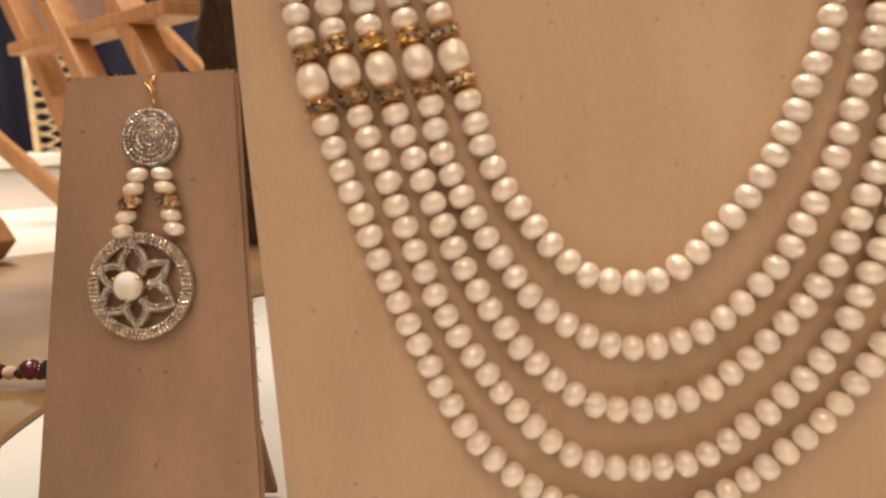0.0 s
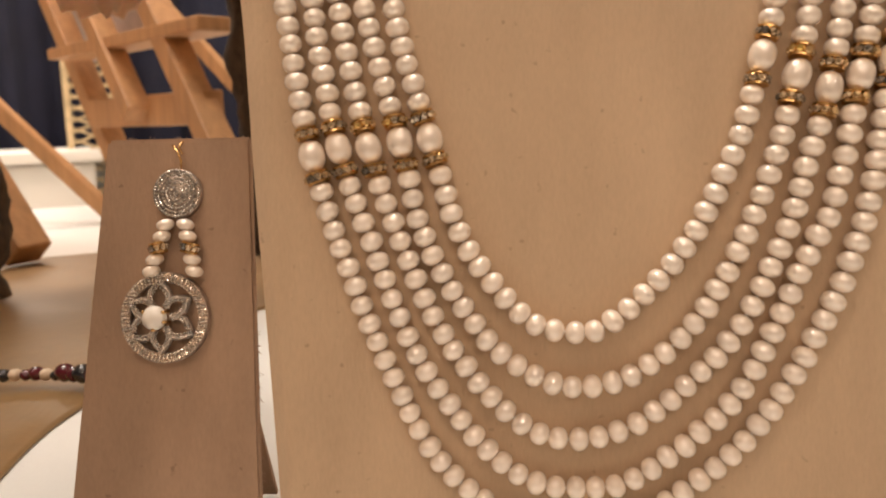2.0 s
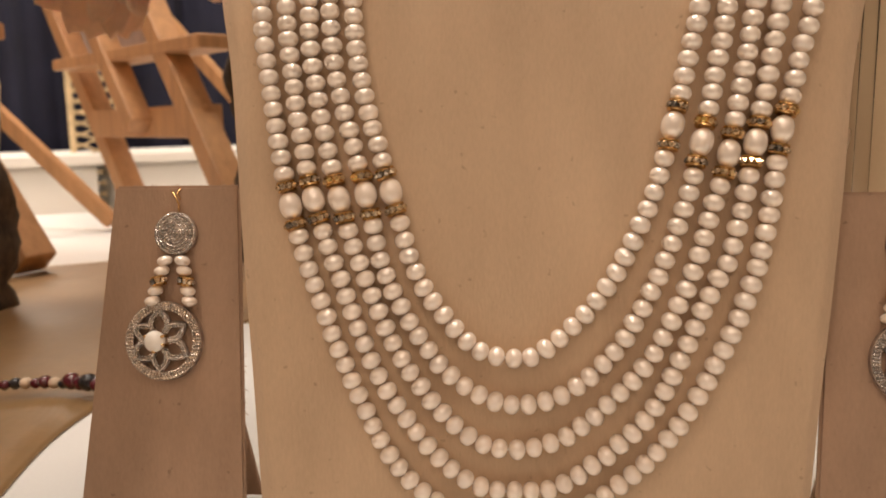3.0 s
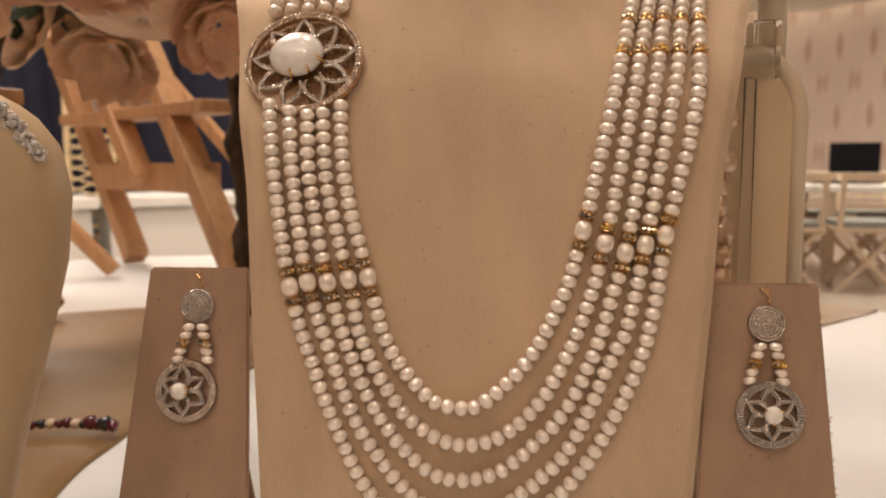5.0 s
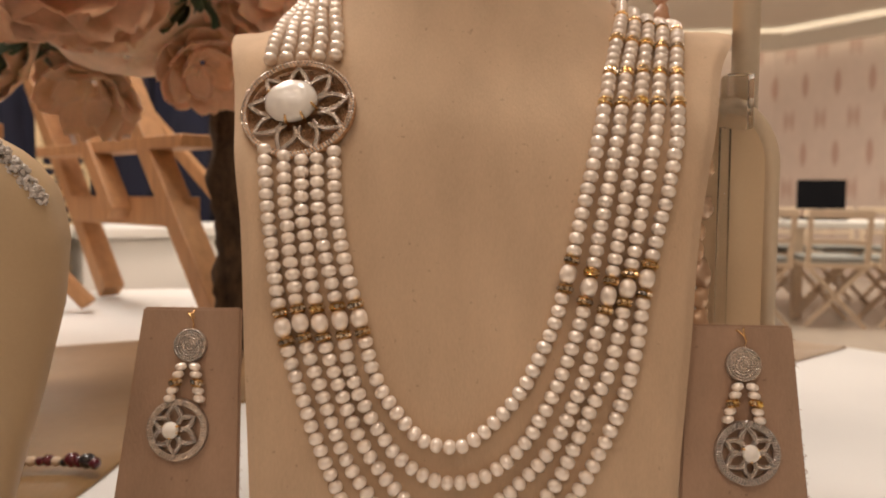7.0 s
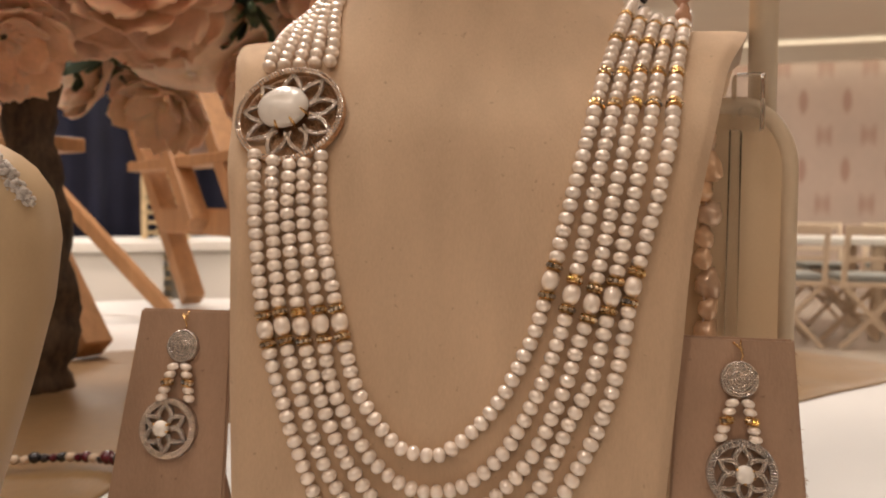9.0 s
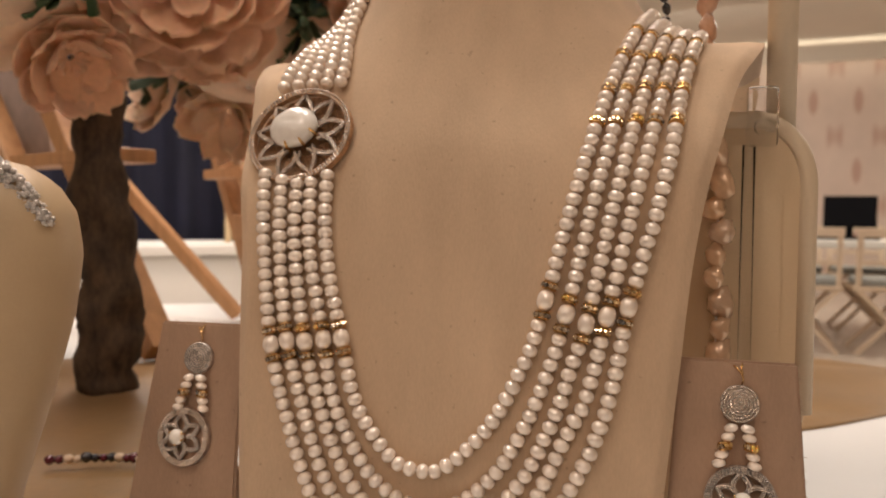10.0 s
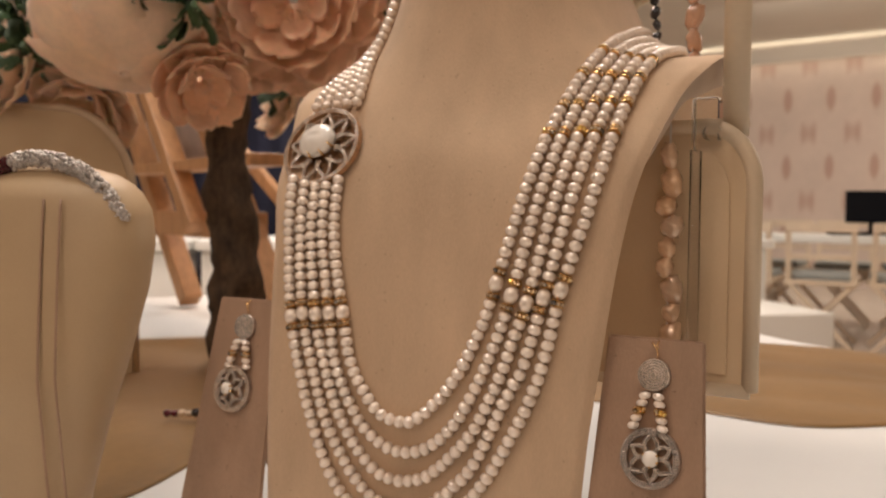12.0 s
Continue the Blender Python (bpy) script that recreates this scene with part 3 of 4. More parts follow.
# ---- earring stands and earrings ----
def earring_stand(base, lean, yaw, top_w, bot_w, height, skew=0.0):
    m = pose(*base, 0, 0, yaw)
    st = thing("earring_stand", "small tan suede wedge-shaped earring stand with frayed edges", "earring stand", m, "earring stands")
    bm = bmesh.new()
    k = math.tan(radians(lean))
    corners = [(skew - bot_w / 2, 0, 0), (skew + bot_w / 2, 0, 0), (top_w / 2, k * height, height), (-top_w / 2, k * height, height)]
    thick = 0.0024
    rear = [(x, y + thick, z) for x, y, z in corners]
    f = [bm.verts.new(c) for c in corners]
    r = [bm.verts.new(c) for c in rear]
    bm.faces.new(f)
    bm.faces.new(r[::-1])
    for i in range(4):
        bm.faces.new((f[i], r[i], r[(i + 1) % 4], f[(i + 1) % 4]))
    bmesh.ops.bevel(bm, geom=bm.edges[:], offset=0.0009, segments=2, affect="EDGES")
    bmesh.ops.recalc_face_normals(bm, faces=bm.faces)
    part("body", bm, SUEDE_CARD, st, "", False)
    bm = bmesh.new()
    beam(bm, (0, k * height * 0.75 + 0.003, height * 0.72), (0, k * height * 0.75 + 0.045, 0.0015), 0.022, 0.002, 0.0005)
    part("prop", bm, SUEDE_CARD, st, "folded rear prop", False)
    # loose fibres along the cut edge
    bm = bmesh.new()
    rr = random.Random(int(abs(base[0]) * 9000))
    for _ in range(90):
        h = rr.uniform(0.0, 0.6) * height if rr.random() < 0.8 else rr.uniform(0.6, 1) * height
        w = bot_w / 2 + (top_w - bot_w) / 2 * h / height
        p = Vector((w + skew * (1 - h / height) - 0.0003, k * h + 0.0003, h))
        e = Vector((rr.uniform(0.0004, 0.0018), rr.uniform(-0.0006, 0.0006), rr.uniform(-0.0016, 0.0008)))
        tube(bm, [p, p + e * 0.5 + Vector((0, 0, 0.0002)), p + e], [0.00014, 0.0001, 0.00005], 4)
    for _ in range(40):
        x = rr.uniform(-0.5, 0.5) * top_w
        p = Vector((x, k * height + rr.uniform(0.0, 0.003), height - 0.0003))
        tube(bm, [p, p + Vector((rr.uniform(-0.0006, 0.0006), rr.uniform(-0.0004, 0.0004), rr.uniform(0.0003, 0.0010)))], [0.00014, 0.00006], 4)
    ob = part("frayed_edge", bm, SUEDE_CARD, st, "loose suede fibres")
    ob["kind"] = "stuff"
    return m @ pose(0, 0, 0, -lean, 0, 0)


def earring(m, drop, off=-0.0014, disc_x=0.0):
    """Earring in the stand's tilted face: x across, z up the face, y into it; drop: the disc's distance up the face."""
    ea = thing("earring", "silver rhinestone drop earring with pearl bead links and a flower disc", "earring", m @ Matrix.Translation((0, 0, drop)), "pair of earrings")
    up = 0.0360
    bm = bmesh.new()
    tube(bm, [(0, -0.0005, 0), (0, -0.0024, 0)], 0.0072, 40)
    part_top = part("stud", bm, SILVER, ea, "round pave stud")
    part_top.location = (0.0, 0, up)
    bm = bmesh.new()
    for ri, n in ((0.0066, 42), (0.0055, 34), (0.0043, 27), (0.0031, 19), (0.0019, 12), (0.0007, 4)):
        stones_along(bm, ellipse(ri, ri, n), 0.0006, y=-0.0025)
    part("pave", bm, STONE, part_top, "", False)
    bm = bmesh.new()
    tube(bm, [(0.0006, -0.0008, up + 0.007), (0.0012, -0.0022, up + 0.0095), (0.0004, -0.0024, up + 0.0118), (-0.0012, -0.001, up + 0.0135), (-0.003, 0.001, up + 0.0150)], 0.00035, 8)
    tube(bm, [(0.0012, -0.0012, up + 0.0115), (0.0003, -0.0016, up + 0.0135), (0.0008, 0.0, up + 0.0155)], 0.0003, 8)
    part("ear_wire", bm, GOLD, ea, "thin gold wire")
    for side in (-1, 1):
        for k in range(5):
            s = k / 4
            x = side * (0.0030 + 0.0034 * s) - 0.0008 * s
            z = up - 0.0092 - 0.0134 * s
            ob = part("rondelle" if k == 2 else "pearl", RONDELLE if k == 2 else BEADS[(k + side) % 6], None, ea, "gold ring set with rhinestones" if k == 2 else "")
            ob.matrix_local = pose(x, -0.0032, z, 0, side * 14, 0) @ Matrix.Diagonal((0.82, 0.82, 0.66 if k != 2 else 1.0, 1))
    disc = new("flower_disc")
    disc.parent = ea
    disc.location = (disc_x, -0.0008, 0)
    disc["label"] = "openwork flower disc"
    R = 0.0132
    bm = bmesh.new()
    ring_band(bm, R - 0.0015, R - 0.0015, 0.0015, 0.0022, y=0.0004)
    part("rim", bm, SILVER, disc, "", False)
    bm = bmesh.new()
    stones_along(bm, ellipse(R - 0.0007, R - 0.0007, 70), 0.00058, y=-0.0021)
    stones_along(bm, ellipse(R - 0.0024, R - 0.0024, 60), 0.00056, y=-0.0021)
    stones_along(bm, ellipse(R - 0.0015, R - 0.0015, 64), 0.0005, y=-0.0021)
    part("rim_pave", bm, STONE, disc, "", False)
    bm = bmesh.new()
    st = bmesh.new()
    for k in range(6):
        a = math.pi / 2 + k * math.pi / 3 + 0.05
        big = k % 2 == 0
        pts = [(x + off * 0.6, z) for x, z in petal_outline(a, 0.0030, 0.0108 if big else 0.0102, 0.0033 if big else 0.0027, 25)]
        tube(bm, [(x, -0.0010, z) for x, z in pts], 0.0009, 6)
        stones_along(st, pts, 0.0006, y=-0.0019)
        inner = [(x + off * 0.6, z) for x, z in petal_outline(a, 0.0036, 0.0094 if big else 0.009, 0.0023 if big else 0.0018, 15)]
        stones_along(st, inner, 0.0005, y=-0.0017)
    part("petals", bm, SILVER, disc)
    part("petal_pave", st, STONE, disc, "", False)
    bm = bmesh.new()
    ball(bm, (off, -0.0034, 0.0), (0.0036, 0.0026, 0.0036), None, 24, 14)
    part("cabochon", bm, OPAL, disc, "round white pearl")
    bm = bmesh.new()
    for a in (30, 150, 270, 340):
        tube(bm, [(off + 0.0036 * math.cos(radians(a)), -0.0008, 0.0036 * math.sin(radians(a))), (off + 0.0034 * math.cos(radians(a)), -0.0048, 0.0034 * math.sin(radians(a)))], 0.0005, 6)
    part("prongs", bm, GOLD, disc)
    return ea


LEAN_CARD = 11.0
H = 0.131
k = math.tan(radians(LEAN_CARD))
face = earring_stand((-0.0733, 0.2045 - k * H, 0.7505), LEAN_CARD, -3.0, 0.0437, 0.0605, H, -0.0046)
earring(face @ Matrix.Translation((0.0006, 0, 0)), 0.0812, -0.0022, -0.0036)
face = earring_stand((0.1600, 0.1895 - k * 0.127, 0.7505), LEAN_CARD, -6.0, 0.0435, 0.058, 0.127, 0.001)
earring(face @ Matrix.Translation((0.0012, 0, 0)), 0.0770, 0.0008, 0.0008)


# ---- second bust with a silver rope necklace ----
def second_bust():
    st = thing("small_bust", "cream leatherette necklace stand with stitched centre seams and rounded top", "display bust", pose(-0.157, 0.123, 0.7505, 0, 0, 14))
    bm = bmesh.new()
    prof = [(0.000, 0.030), (0.03, 0.034), (0.07, 0.042), (0.11, 0.052), (0.14, 0.0585), (0.165, 0.0600), (0.182, 0.0560), (0.195, 0.046), (0.203, 0.032), (0.207, 0.014)]
    zs = np.linspace(0, 0.207, 44)
    ws = np.interp(zs, [p[0] for p in prof], [p[1] for p in prof])
    ring0 = None
    for z, w in zip(zs, ws):
        ring = []
        lean = 0.10 * (z / 0.2) ** 1.5 * 0.3
        for k in range(48):
            a = 2 * math.pi * k / 48
            c, s = math.cos(a), math.sin(a)
            x = w * math.copysign(abs(c) ** 0.8, c)
            y = min(0.03, w * 0.62) * math.copysign(abs(s) ** 0.8, s)
            ring.append(bm.verts.new((x, y + lean, z)))
        if ring0:
            for k in range(48):
                bm.faces.new((ring0[k], ring0[(k + 1) % 48], ring[(k + 1) % 48], ring[k]))
        else:
            bm.faces.new(ring)
        ring0 = ring
    bm.faces.new(ring0)
    part("body", bm, LEATHER, st)
    for off in (0.014, 0.024):
        bm = bmesh.new()
        tube(bm, [(off + 0.016 * (1 - z / 0.2), -min(0.03, w * 0.62) + 0.03 * (z / 0.2) ** 1.5 - 0.0003, z) for z, w in zip(zs[:40], ws[:40])], 0.0007, 6)
        part("seam", bm, SUEDE_CARD, st, "stitched seam")
    # rope necklace round the top
    rope = thing("rope_necklace", "twisted silver seed-bead rope necklace with dark red stones", "necklace", st.matrix_world)
    bm = bmesh.new()
    red = bmesh.new()
    rr = random.Random(8)
    for k in range(2200):
        s = k / 2200
        a = math.pi * (0.14 + 0.72 * s)
        cx, cz = 0.0565 * math.cos(a), 0.150 + 0.060 * math.sin(a)
        t = rr.uniform(0, 6.28)
        off = 0.0044 * rr.uniform(0.5, 1)
        p = Vector((cx + off * math.cos(t) * math.cos(a), 0.012 + off * math.sin(t), cz + off * math.cos(t) * math.sin(a)))
        g = bmesh.ops.create_icosphere(red if 0.62 < s < 0.72 else bm, subdivisions=1, radius=rr.uniform(0.0008, 0.0014))["verts"]
        for v in g:
            v.co += p
    ob = part("rope", bm, SEED, rope, "", False)
    ob["kind"] = "stuff"
    ob = part("red_cluster", red, RED_STONE, rope, "cluster of dark red stones", False)
    ob["kind"] = "stuff"


second_bust()

# ---- bracelet lying on the runner ----
brac = thing("bracelet", "bracelet of dark red, black and white beads on the runner", "bracelet", pose(-0.222, 0.345, 0.756))
rr = random.Random(3)
for k in range(17):
    s = k / 16
    mat = [BLACK_BEAD, RED_STONE, BAROQUE, BLACK_BEAD, CHAIR][rr.randrange(5)] if k < 12 else [BLACK_BEAD, RED_STONE, RED_STONE][k % 3]
    bm = bmesh.new()
    r = rr.uniform(0.0030, 0.0043) + (0.0012 if k > 12 else 0)
    ball(bm, (0, 0, 0), (r, r, r * 0.9), None, 12, 8, 0, 0.12)
    ob = part("bead", bm, mat, brac)
    ob.location = (-0.045 + 0.086 * s, 0.012 * math.sin(3 * s) + 0.01 * s, r * 0.9 + 0.0006)

# ---- arched display board on a clear stand, with hanging strands ----
# Board brought nearer to keep its place in the camera's view.
stand = thing("display_stand", "cream arched display board and post on a clear acrylic stand", "display stand", pose(0.149, 0.251, 0.7505, 0, 0, -4))
W2, LOW, SHOULDER, CROWN = 0.050, 0.094, 0.196, 0.030


def arch(w, low, high, crown, n=25):
    """Outline of a flat panel with rounded upper corners."""
    top = [(w - crown * 0.8 * (1 - math.cos(a)), high + crown * math.sin(a)) for a in np.linspace(0, math.pi / 2, n)]
    return [(-w, low), (w, low)] + top + [(-x, z) for x, z in top[::-1]]


def arched_panel(name, outline, depth, mat, parent, label, y=0.0):
    bm = bmesh.new()
    f = bm.faces.new([bm.verts.new((x, y, z)) for x, z in outline])
    g = bmesh.ops.extrude_face_region(bm, geom=[f])
    bmesh.ops.translate(bm, vec=(0, depth, 0), verts=[v for v in g["geom"] if isinstance(v, bmesh.types.BMVert)])
    return part(name, bm, mat, parent, label, False)


out = arch(W2, LOW, SHOULDER, CROWN)
arched_panel("board", out, 0.008, PANEL, stand, "tan leatherette panel")
bm = bmesh.new()
tube(bm, [(x, 0.002, z) for x, z in out[1:]] + [out[0][:1] + (0.002,) + out[0][1:], (W2, 0.002, LOW)], 0.0042, 10)
part("rim", bm, POST, stand, "padded cream rim")
arched_panel("inner_panel", arch(W2 - 0.011, LOW + 0.008, SHOULDER - 0.004, CROWN - 0.007), 0.002, PANEL, stand, "", -0.0018)
bm = bmesh.new()
tube(bm, [(0.024, -0.010, 0.004), (0.024, -0.010, 0.214)], 0.0028, 16)
part("rod", bm, ACRYLIC, stand, "clear acrylic rod")
bm = bmesh.new()
box(bm, (0.013, 0.013, 0.026), (0.029, -0.010, 0.226), None, 0.002)
part("block", bm, ACRYLIC, stand, "clear acrylic block", False)
bm = bmesh.new()
tube(bm, [(0.039, 0.012, 0.222), (0.039, 0.012, 0.42)], 0.0066, 24)
part("post", bm, POST, stand, "smooth cream post")
bm = bmesh.new()
tube(bm, [(0.029, -0.006, 0.222), (0.039, 0.012, 0.224)], 0.0035, 12)
part("bracket", bm, ACRYLIC, stand, "clear acrylic bracket")
# Stem added to carry the board at its fitted height.
bm = bmesh.new()
tube(bm, [(0, 0.004, 0.0), (0, 0.004, LOW)], 0.012, 20)
part("stem", bm, POST, stand)
bm = bmesh.new()
for k in range(2):
    c = [(0.046 + 0.034 * math.cos(a), -0.022 + 0.024 * math.sin(a), 0.003 + 0.003 * k) for a in np.linspace(0, 2 * math.pi, 41)]
    tube(bm, c, 0.0018, 8)
part("foot_ring", bm, ACRYLIC, stand, "clear acrylic ring foot")


board = thing("display_board", "tall cream leatherette display board with padded rim", "display board", pose(-0.53, 0.43, 0.7505, 0, 0, 32))
tall = arch(0.099, 0.0, 0.194, 0.092)
arched_panel("panel", tall, 0.02, LEATHER, board, "")
bm = bmesh.new()
tube(bm, [(x, 0.01, z + 0.002) for x, z in tall[1:]] + [(-0.099, 0.01, 0.006)], 0.006, 10)
part("rim", bm, POST, board, "padded cream rim")
bm = bmesh.new()
beam(bm, (0, 0.022, 0.2), (0, 0.11, 0.002), 0.05, 0.004, 0.001)
part("prop", bm, LEATHER, board, "", False)


def hanging_strand(name, label, x, y, top, bottom, mat, r0, r1, seed, lump=0.35, hook=1.12):
    th = thing(name, label, "bead strand", pose(x, y, 0))
    rr = random.Random(seed)
    z = top
    while z > bottom:
        r = rr.uniform(r0, r1)
        bm = bmesh.new()
        h = r * rr.uniform(0.9, 1.5)
        ball(bm, (0, 0, 0), (r, r * 0.9, h), pose(0, 0, 0, rr.uniform(-20, 20), rr.uniform(-20, 20), 0), 14, 10, 0, lump)
        for v in bm.verts:
            v.co *= 1 + 0.12 * noise.noise(v.co * 300 + Vector((seed, z * 50, 0)))
        ob = part("bead", bm, mat, th)
        ob.location = (rr.uniform(-1, 1) * 0.0025, rr.uniform(-1, 1) * 0.002, z - h)
        z -= h * 1.9
    bm = bmesh.new()
    tube(bm, [(0, 0, hook), (0, 0, bottom)], 0.0004, 6)
    part("thread", bm, CLOTH, th)


hanging_strand("baroque_strand", "strand of irregular iridescent baroque pearls hanging from the stand", 0.160, 0.239, 0.968, 0.862, BAROQUE, 0.0042, 0.0062, 1, hook=0.978)
hanging_strand("coral_strand", "strand of coral orange irregular beads hanging from the stand", 0.160, 0.312, 1.12, 1.022, CORAL, 0.004, 0.0056, 2)
hanging_strand("dark_strand", "thin strand of dark seed beads hanging behind the bust", 0.139, 0.315, 1.12, 0.99, BLACK_BEAD, 0.0022, 0.003, 3, 0.1)


# ---- easels ----
def easel():
    ea = thing("easel", "light wooden tabletop easel holding a pale print", "easel", pose(-0.33, 1.05, 0.7505), "easels")
    base = Vector((-0.33, 1.05, 0.7505))

    def stick(name, a, b, w, d, label=""):
        bm = bmesh.new()
        beam(bm, Vector(a) - base, Vector(b) - base, w, d, 0.003)
        part(name, bm, WOOD, ea, label, False)

    stick("leg", (-0.241, 0.90, 0.762), (-0.587, 1.245, 1.36), 0.036, 0.032)
    stick("leg", (-0.526, 1.25, 0.762), (-0.868, 1.56, 1.36), 0.036, 0.032)
    stick("mast", (-0.452, 1.10, 0.900), (-0.739, 1.376, 1.38), 0.034, 0.03)
    stick("crossbar", (-0.305, 0.985, 0.905), (-0.600, 1.29, 0.905), 0.024, 0.044)
    stick("ledge", (-0.285, 0.96, 1.003), (-0.66, 1.33, 1.003), 0.06, 0.018, "wooden ledge")
    stick("rear_leg", (-0.20, 1.25, 0.762), (-0.64, 1.345, 1.25), 0.026, 0.02)
    w = Vector((-0.285, 0.35, 0)).normalized()
    up = Vector((-0.577, 0.55, 1.0))
    up = (up - w * up.dot(w)).normalized()
    n = up.cross(w)
    m = Matrix((w, n, up)).transposed().to_4x4()
    m.translation = Vector((-0.636, 1.316, 1.20)) - base + Vector((0.03, 0.025, 0))
    bm = bmesh.new()
    box(bm, (0.40, 0.012, 0.40), (0, 0, 0), m, 0.002)
    part("print", bm, PAPER, ea, "pale print on board", False)
    return ea


def turned_to_view(x, y, degrees):
    """A turn about an upright axis through x, y, following the camera's turn."""
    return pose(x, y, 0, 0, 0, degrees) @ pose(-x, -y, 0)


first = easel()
# Added second easel: the same one again, placed for the later camera view.
copy_thing(first, turned_to_view(0.170, 0.259, 18.4) @ pose(-0.33, 1.05, 0.7505))


# ---- flower trees ----
def petal(bm, base, out, up, length, width, cup, ruffle, mat, seed):
    side = out.cross(up).normalized()
    n, w = 8, 7
    rows = []
    for i in range(n + 1):
        s = i / n
        row = []
        for j in range(w + 1):
            t = 2 * j / w - 1
            half = width * math.sin(math.pi * min(1, 0.16 + 0.72 * s)) ** 0.7 * (1 if s < 0.8 else 1 - 2.2 * (s - 0.8) ** 1.2 * abs(t))
            lift = cup * (s ** 1.6) * length
            p = base + out * (length * math.sin(s * 1.35)) + up * (lift + 0.35 * width * t * t * (1 - 0.4 * s)) + side * (half * t)
            k = noise.noise(Vector((s * 3 + seed, t * 2, seed * 0.7)))
            p += up * ruffle * length * s * k + out * ruffle * length * s * 0.7 * noise.noise(Vector((t * 4, seed, s * 2)))
            row.append(bm.verts.new(p))
        rows.append(row)
    for a, b in zip(rows, rows[1:]):
        for j in range(w):
            bm.faces.new((a[j], a[j + 1], b[j + 1], b[j])).material_index = mat


def flower(tree, at, r, face, mat, seed, dense=True):
    rr = random.Random(seed)
    q = Vector(face).to_track_quat("Z", "Y")
    fl = new("flower")
    fl.parent = tree
    fl.location = at
    layers = ((7, 1.0, 0.62, 0.62), (6, 0.85, 0.95, 0.5), (5, 0.65, 1.2, 0.42)) if dense is None else ((9, 1.0, 0.10, 0.42), (8, 0.88, 0.38, 0.4), (7, 0.7, 0.75, 0.34), (6, 0.52, 1.1, 0.26), (5, 0.36, 1.5, 0.18)) if dense else ((7, 1.0, 0.35, 0.46), (6, 0.8, 0.8, 0.4), (4, 0.5, 1.3, 0.3))
    for n, size, cup, wd in layers:
        off = rr.random() * 6
        for k in range(n):
            a = off + 2 * math.pi * k / n + rr.uniform(-0.15, 0.15)
            o = q @ Vector((math.cos(a), math.sin(a), 0))
            bm = bmesh.new()
            petal(bm, o * r * 0.06, o, q @ Vector((0, 0, 1)), r * size * rr.uniform(0.92, 1.08), r * wd * rr.uniform(0.95, 1.15), cup, 0.16 if dense else 0.09, 0, seed * 3.1 + k + n * 7)
            bmesh.ops.recalc_face_normals(bm, faces=bm.faces)
            bmesh.ops.solidify(bm, geom=bm.faces[:], thickness=0.0012)
            part("petal", bm, mat, fl)
    return fl


def leaf_sprays(tree, spots, seed):
    rr = random.Random(seed)
    bm = bmesh.new()
    for (x, y, z), n, spread in spots:
        for _ in range(n):
            d = Vector((rr.gauss(0, 1), rr.gauss(0, 1), rr.gauss(0, 1))).normalized()
            base = Vector((x, y, z)) + d * spread * rr.uniform(0.0, 0.6)
            up = d.orthogonal().normalized()
            petal(bm, base, d, up, rr.uniform(0.02, 0.045), rr.uniform(0.005, 0.010), 0.3, 0.15, 0, rr.uniform(0, 99))
    ob = part("leaves", bm, LEAF, tree, "small green leaves")
    ob["kind"] = "stuff"


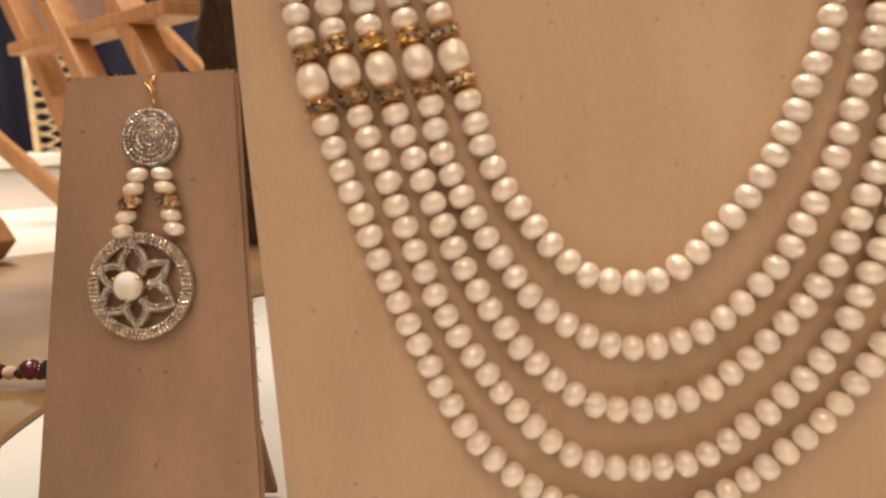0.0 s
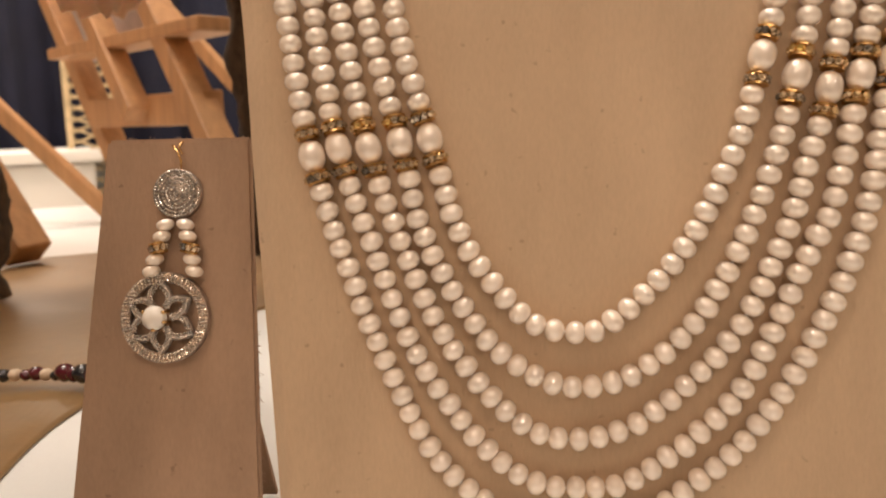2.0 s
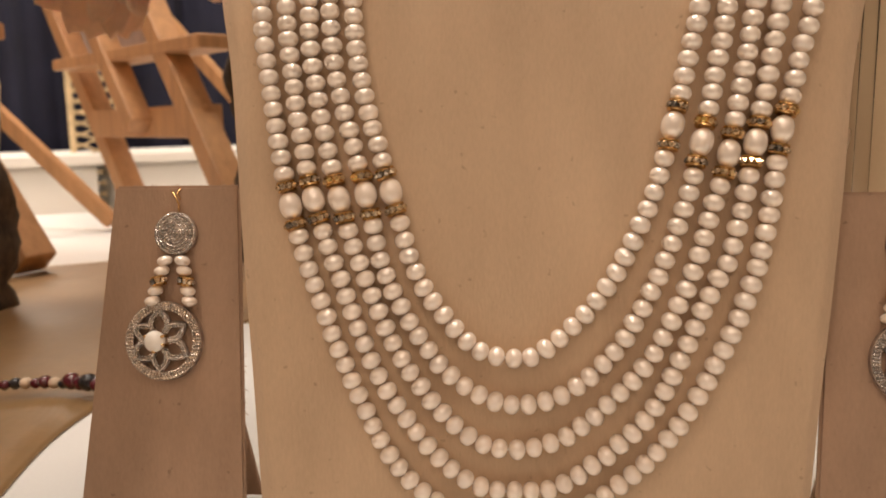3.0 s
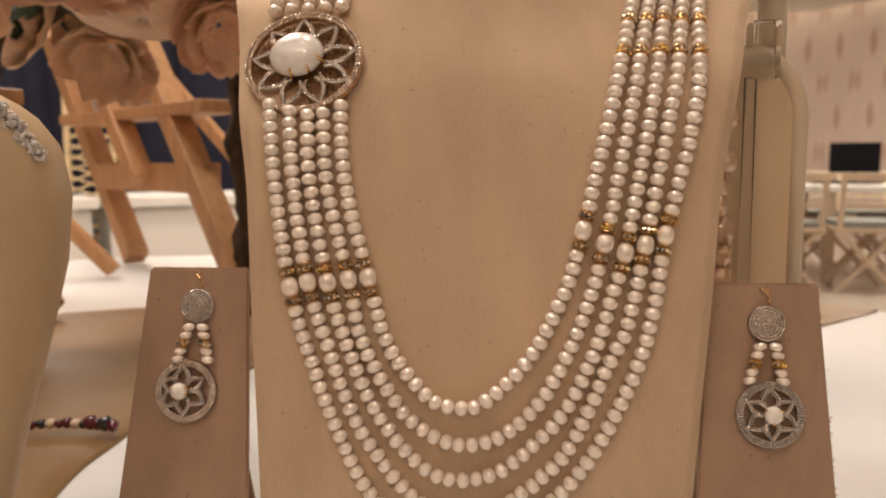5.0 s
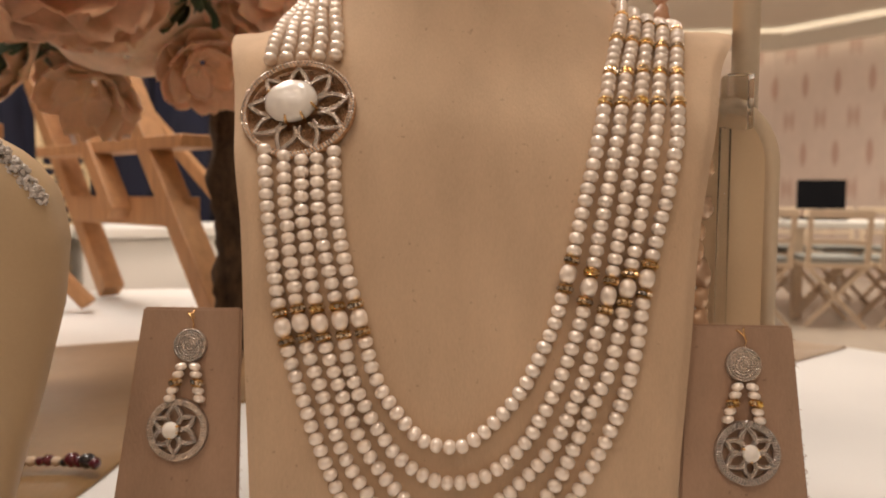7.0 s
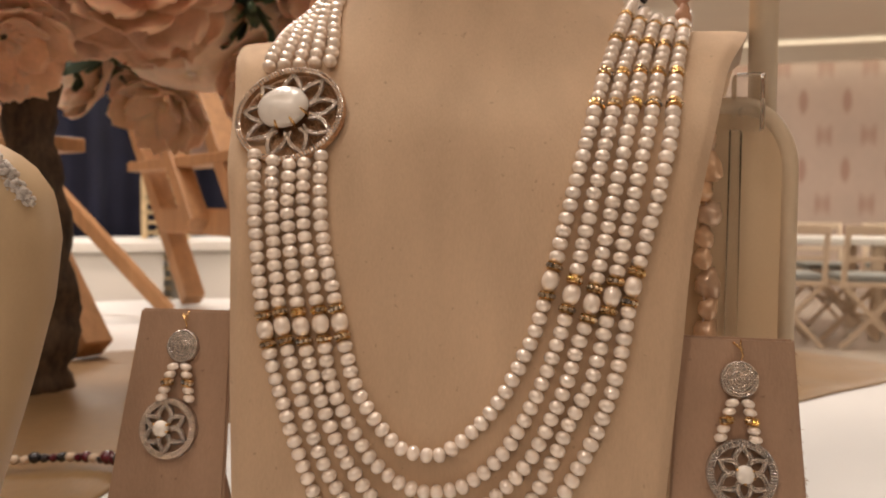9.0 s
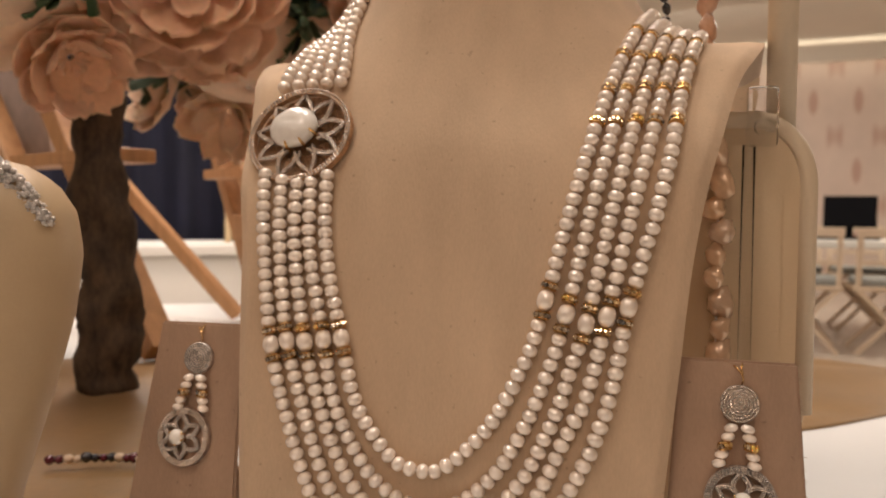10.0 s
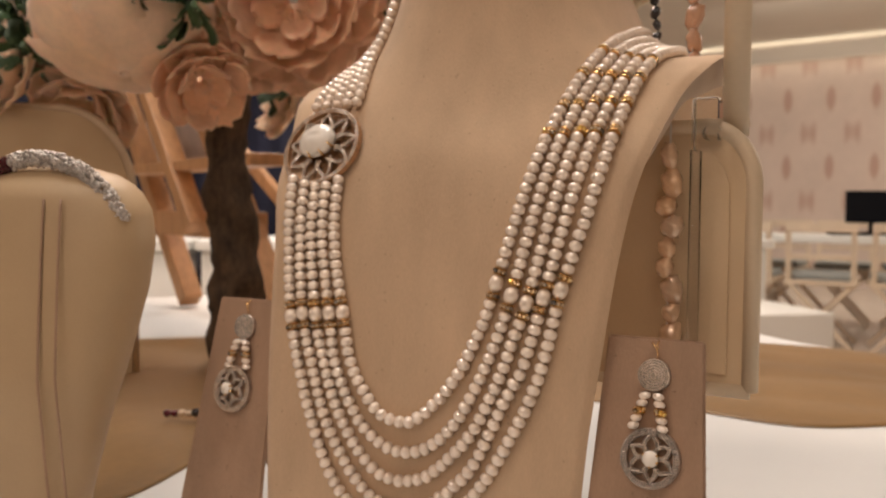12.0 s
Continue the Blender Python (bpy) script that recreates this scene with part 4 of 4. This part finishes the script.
def flower_tree():
    b = Vector((-0.199, 0.801, 0.7505))
    tr = thing("flower_tree", "rough-barked branch tree with large peach fabric peonies and green leaves", "flower tree", Matrix.Translation(b), "flower trees")
    bm = bmesh.new()
    pts = curve_points([(0.0, 0, 0.0), (0.004, 0, 0.12), (-0.006, 0, 0.24), (0.006, 0.0, 0.36), (0.03, 0.01, 0.50), (0.05, 0.02, 0.66)], 60)
    rings = tube(bm, pts, [0.030 - 0.00018 * k for k in range(60)], 28)
    for ring in rings:
        for v in ring:
            c = v.co.copy()
            v.co += Vector((c.x * 9, c.y * 9, 0)).normalized() * (0.010 * noise.noise(c * 28) + 0.006 * noise.noise(c * 75))
    part("trunk", bm, BARK, tr, "rough brown bark trunk")
    for a, d in (((0.0, 0, 0.33), (-0.10, -0.10, 0.36)), ((-0.002, 0, 0.37), (-0.38, 0.0, 0.47)), ((0.01, 0, 0.40), (0.10, -0.06, 0.42)), ((0.01, 0, 0.36), (-0.21, -0.03, 0.34))):
        bm = bmesh.new()
        a, d = Vector(a), Vector(d)
        tube(bm, [a, a.lerp(d, 0.5) + Vector((0, 0, 0.03)), d], [0.018, 0.012, 0.007], 10)
        part("limb", bm, BARK, tr)
    flower(tr, (-0.075, -0.13, 0.315), 0.088, (-0.1, 0.35, 0.8), PETAL, 5, None)
    flower(tr, (0.085, -0.08, 0.405), 0.098, (0.05, -1, -0.25), PETAL_DEEP, 6)
    flower(tr, (-0.215, -0.05, 0.325), 0.058, (-0.5, -0.6, 0.2), PETAL, 7, False)
    flower(tr, (-0.012, -0.09, 0.318), 0.05, (0.4, -0.6, -0.5), PETAL_DEEP, 8, False)
    flower(tr, (-0.150, -0.03, 0.305), 0.058, (-0.1, -0.6, -0.6), PETAL, 14, False)
    flower(tr, (-0.275, -0.02, 0.45), 0.06, (-0.3, -1, -0.1), PETAL_IVORY, 9, False)
    flower(tr, (0.195, -0.03, 0.455), 0.06, (0.3, -1, 0.1), PETAL_IVORY, 10, False)
    flower(tr, (-0.40, 0.02, 0.46), 0.06, (-0.3, -1, -0.1), PETAL_DEEP, 11, False)
    flower(tr, (-0.06, -0.03, 0.53), 0.095, (0, -1, -0.2), PETAL, 12)
    flower(tr, (0.22, 0.03, 0.56), 0.095, (0, -1, -0.3), PETAL, 13)
    leaf_sprays(tr, [((-0.205, -0.07, 0.385), 70, 0.05), ((-0.185, -0.09, 0.345), 40, 0.035), ((-0.13, -0.07, 0.46), 110, 0.09), ((-0.005, -0.15, 0.385), 40, 0.04), ((0.15, -0.02, 0.41), 50, 0.06), ((0.0, -0.02, 0.48), 70, 0.1)], 4)
    return tr


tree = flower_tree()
# Added second tree, turned so the later camera view again has one.
copy_thing(tree, turned_to_view(0.19, 0.273, 25.5) @ pose(-0.199, 0.801, 0.7505))


# ---- far room ----
def partition(a, b):
    m0, m1 = Vector((*a, 0)), Vector((*b, 0))
    d = m1 - m0
    m = Matrix.Translation((m0 + m1) / 2) @ Matrix.Rotation(math.atan2(d.y, d.x), 4, "Z")
    L = d.length

    def fold(i, j):
        x = (i - 0.5) * L
        return (x, 0.05 * math.sin(x * 21) + 0.02 * math.sin(x * 47 + 1), 0.02 + 1.75 * j)

    ob = new("backdrop_curtain", grid_mesh("backdrop_curtain", CURTAIN, 240, 6, fold, 0.004))
    ob.matrix_world = m
    tagged(ob, "dark navy curtain backdrop hanging in folds", "curtain")
    for k in range(5):
        st = thing("white_counter", "glossy white display counter with a lit top", "display counter", m @ Matrix.Translation(((k - 2) * L / 5, -0.5, 0)), "white counters")
        bm = bmesh.new()
        box(bm, (L / 5 - 0.06, 0.5, 0.76), (0, 0, 0.38), None, 0.01)
        part("body", bm, WHITE, st, "", False)
        bm = bmesh.new()
        box(bm, (L / 5 - 0.02, 0.56, 0.04), (0, 0, 0.785), None, 0.008)
        part("top", bm, WHITE, st, "", False)
        bm = bmesh.new()
        box(bm, (L / 5 - 0.3, 0.5, 0.55), (0.05, -0.55, 0.275), None, 0.01)
        part("step", bm, WHITE, st, "lower white step", False)


partition((-3.7, 1.9), (-0.35, 4.3))


def lattice_screen(m):
    sc = thing("lattice_screen", "gilded openwork lattice screen panel", "screen", m, "lattice screens")
    bm = bmesh.new()
    for x in (-0.08, 0.08):
        beam(bm, (x, 0, 0), (x, 0, 2.0), 0.02, 0.03)
    for z in (0.02, 1.98):
        beam(bm, (-0.08, 0, z), (0.08, 0, z), 0.02, 0.03)
    part("frame", bm, LATTICE, sc, "", False)
    bm = bmesh.new()
    for k in range(48):
        for s in (1, -1):
            z = 0.05 + 0.04 * k
            beam(bm, (-0.075, 0.004 * s, z - s * 0.03), (0.075, 0.004 * s, z + s * 0.03), 0.012, 0.008, 0)
    part("lattice", bm, LATTICE, sc, "", False)
    return sc


lattice_screen(pose(-1.36, 2.9, 0, 0, 0, 20))


def chair(m):
    ch = thing("chair", "pale whitewashed wooden chair with crossed legs and a grey cushion", "chair", m, "chairs along the tables")

    def stick(name, a, b, w=0.035, d=0.03):
        bm = bmesh.new()
        beam(bm, a, b, w, d, 0.004)
        part(name, bm, CHAIR, ch, "", False)

    for s in (-1, 1):
        stick("leg", (-0.2, s * 0.19, 0.0), (0.2, s * 0.19, 0.44))
        stick("leg", (0.2, s * 0.21, 0.0), (-0.2, s * 0.21, 0.44))
        stick("back_post", (s * 0.2, -0.2, 0.42), (s * 0.2, -0.27, 0.84))
    stick("top_rail", (-0.22, -0.27, 0.82), (0.22, -0.27, 0.82), 0.03, 0.06)
    stick("back_rail", (-0.2, -0.235, 0.62), (0.2, -0.235, 0.62), 0.022, 0.035)
    stick("stretcher", (0, -0.2, 0.21), (0, 0.2, 0.21))
    bm = bmesh.new()
    box(bm, (0.45, 0.45, 0.035), (0, 0, 0.445), None, 0.01)
    part("seat", bm, CHAIR, ch, "", False)
    bm = bmesh.new()
    box(bm, (0.41, 0.41, 0.05), (0, 0, 0.487), None, 0.02)
    part("cushion", bm, CUSHION, ch, "", False)
    return ch


def long_table(m):
    tb = thing("dining_table", "long whitewashed table with a white top", "table", m, "tables in the hall")
    bm = bmesh.new()
    box(bm, (1.5, 0.8, 0.05), (0, 0, 0.725), None, 0.008)
    part("tabletop", bm, WHITE, tb, "", False)
    for x in (-0.65, 0.65):
        for y in (-0.32, 0.32):
            bm = bmesh.new()
            beam(bm, (x, y, 0), (x, y, 0.7), 0.07, 0.07, 0.006)
            part("leg", bm, CHAIR, tb, "", False)
    return tb


def monitor(m):
    mo = thing("monitor", "black flat monitor on a short foot, switched off", "monitor", m, "monitors")
    bm = bmesh.new()
    box(bm, (0.37, 0.03, 0.24), (0, 0, 0.21), None, 0.006)
    part("screen", bm, BLACK, mo, "", False)
    bm = bmesh.new()
    beam(bm, (0, 0.02, 0.01), (0, 0.02, 0.15), 0.05, 0.02, 0)
    part("neck", bm, BLACK, mo, "", False)
    bm = bmesh.new()
    box(bm, (0.5, 0.18, 0.02), (-0.05, 0, 0.011), None, 0.004)
    part("foot", bm, BLACK, mo, "", False)
    return mo


seed_chair, seed_table = None, None
for k in range(4):
    m = pose(-1.15 + 1.56 * k, 6.75 - 0.12 * k, 0, 0, 0, -5)
    seed_table = copy_thing(seed_table, m) if seed_table else long_table(m)
    for j in (-0.5, 0.0, 0.5):
        for side in (-1, 1):
            mc = m @ pose(j + 0.03 * side, 0.62 * side, 0, 0, 0, (0 if side < 0 else 180) + 10 * j)
            seed_chair = copy_thing(seed_chair, mc) if seed_chair else chair(mc)
mon = monitor(pose(3.2, 6.5, 0.752, 0, 0, -20))
# Two added copies of the one monitor, placed for later camera headings.
for x, y, a in ((1.82, 6.55, -8), (0.66, 6.62, 2)):
    copy_thing(mon, pose(x, y, 0.752, 0, 0, a))
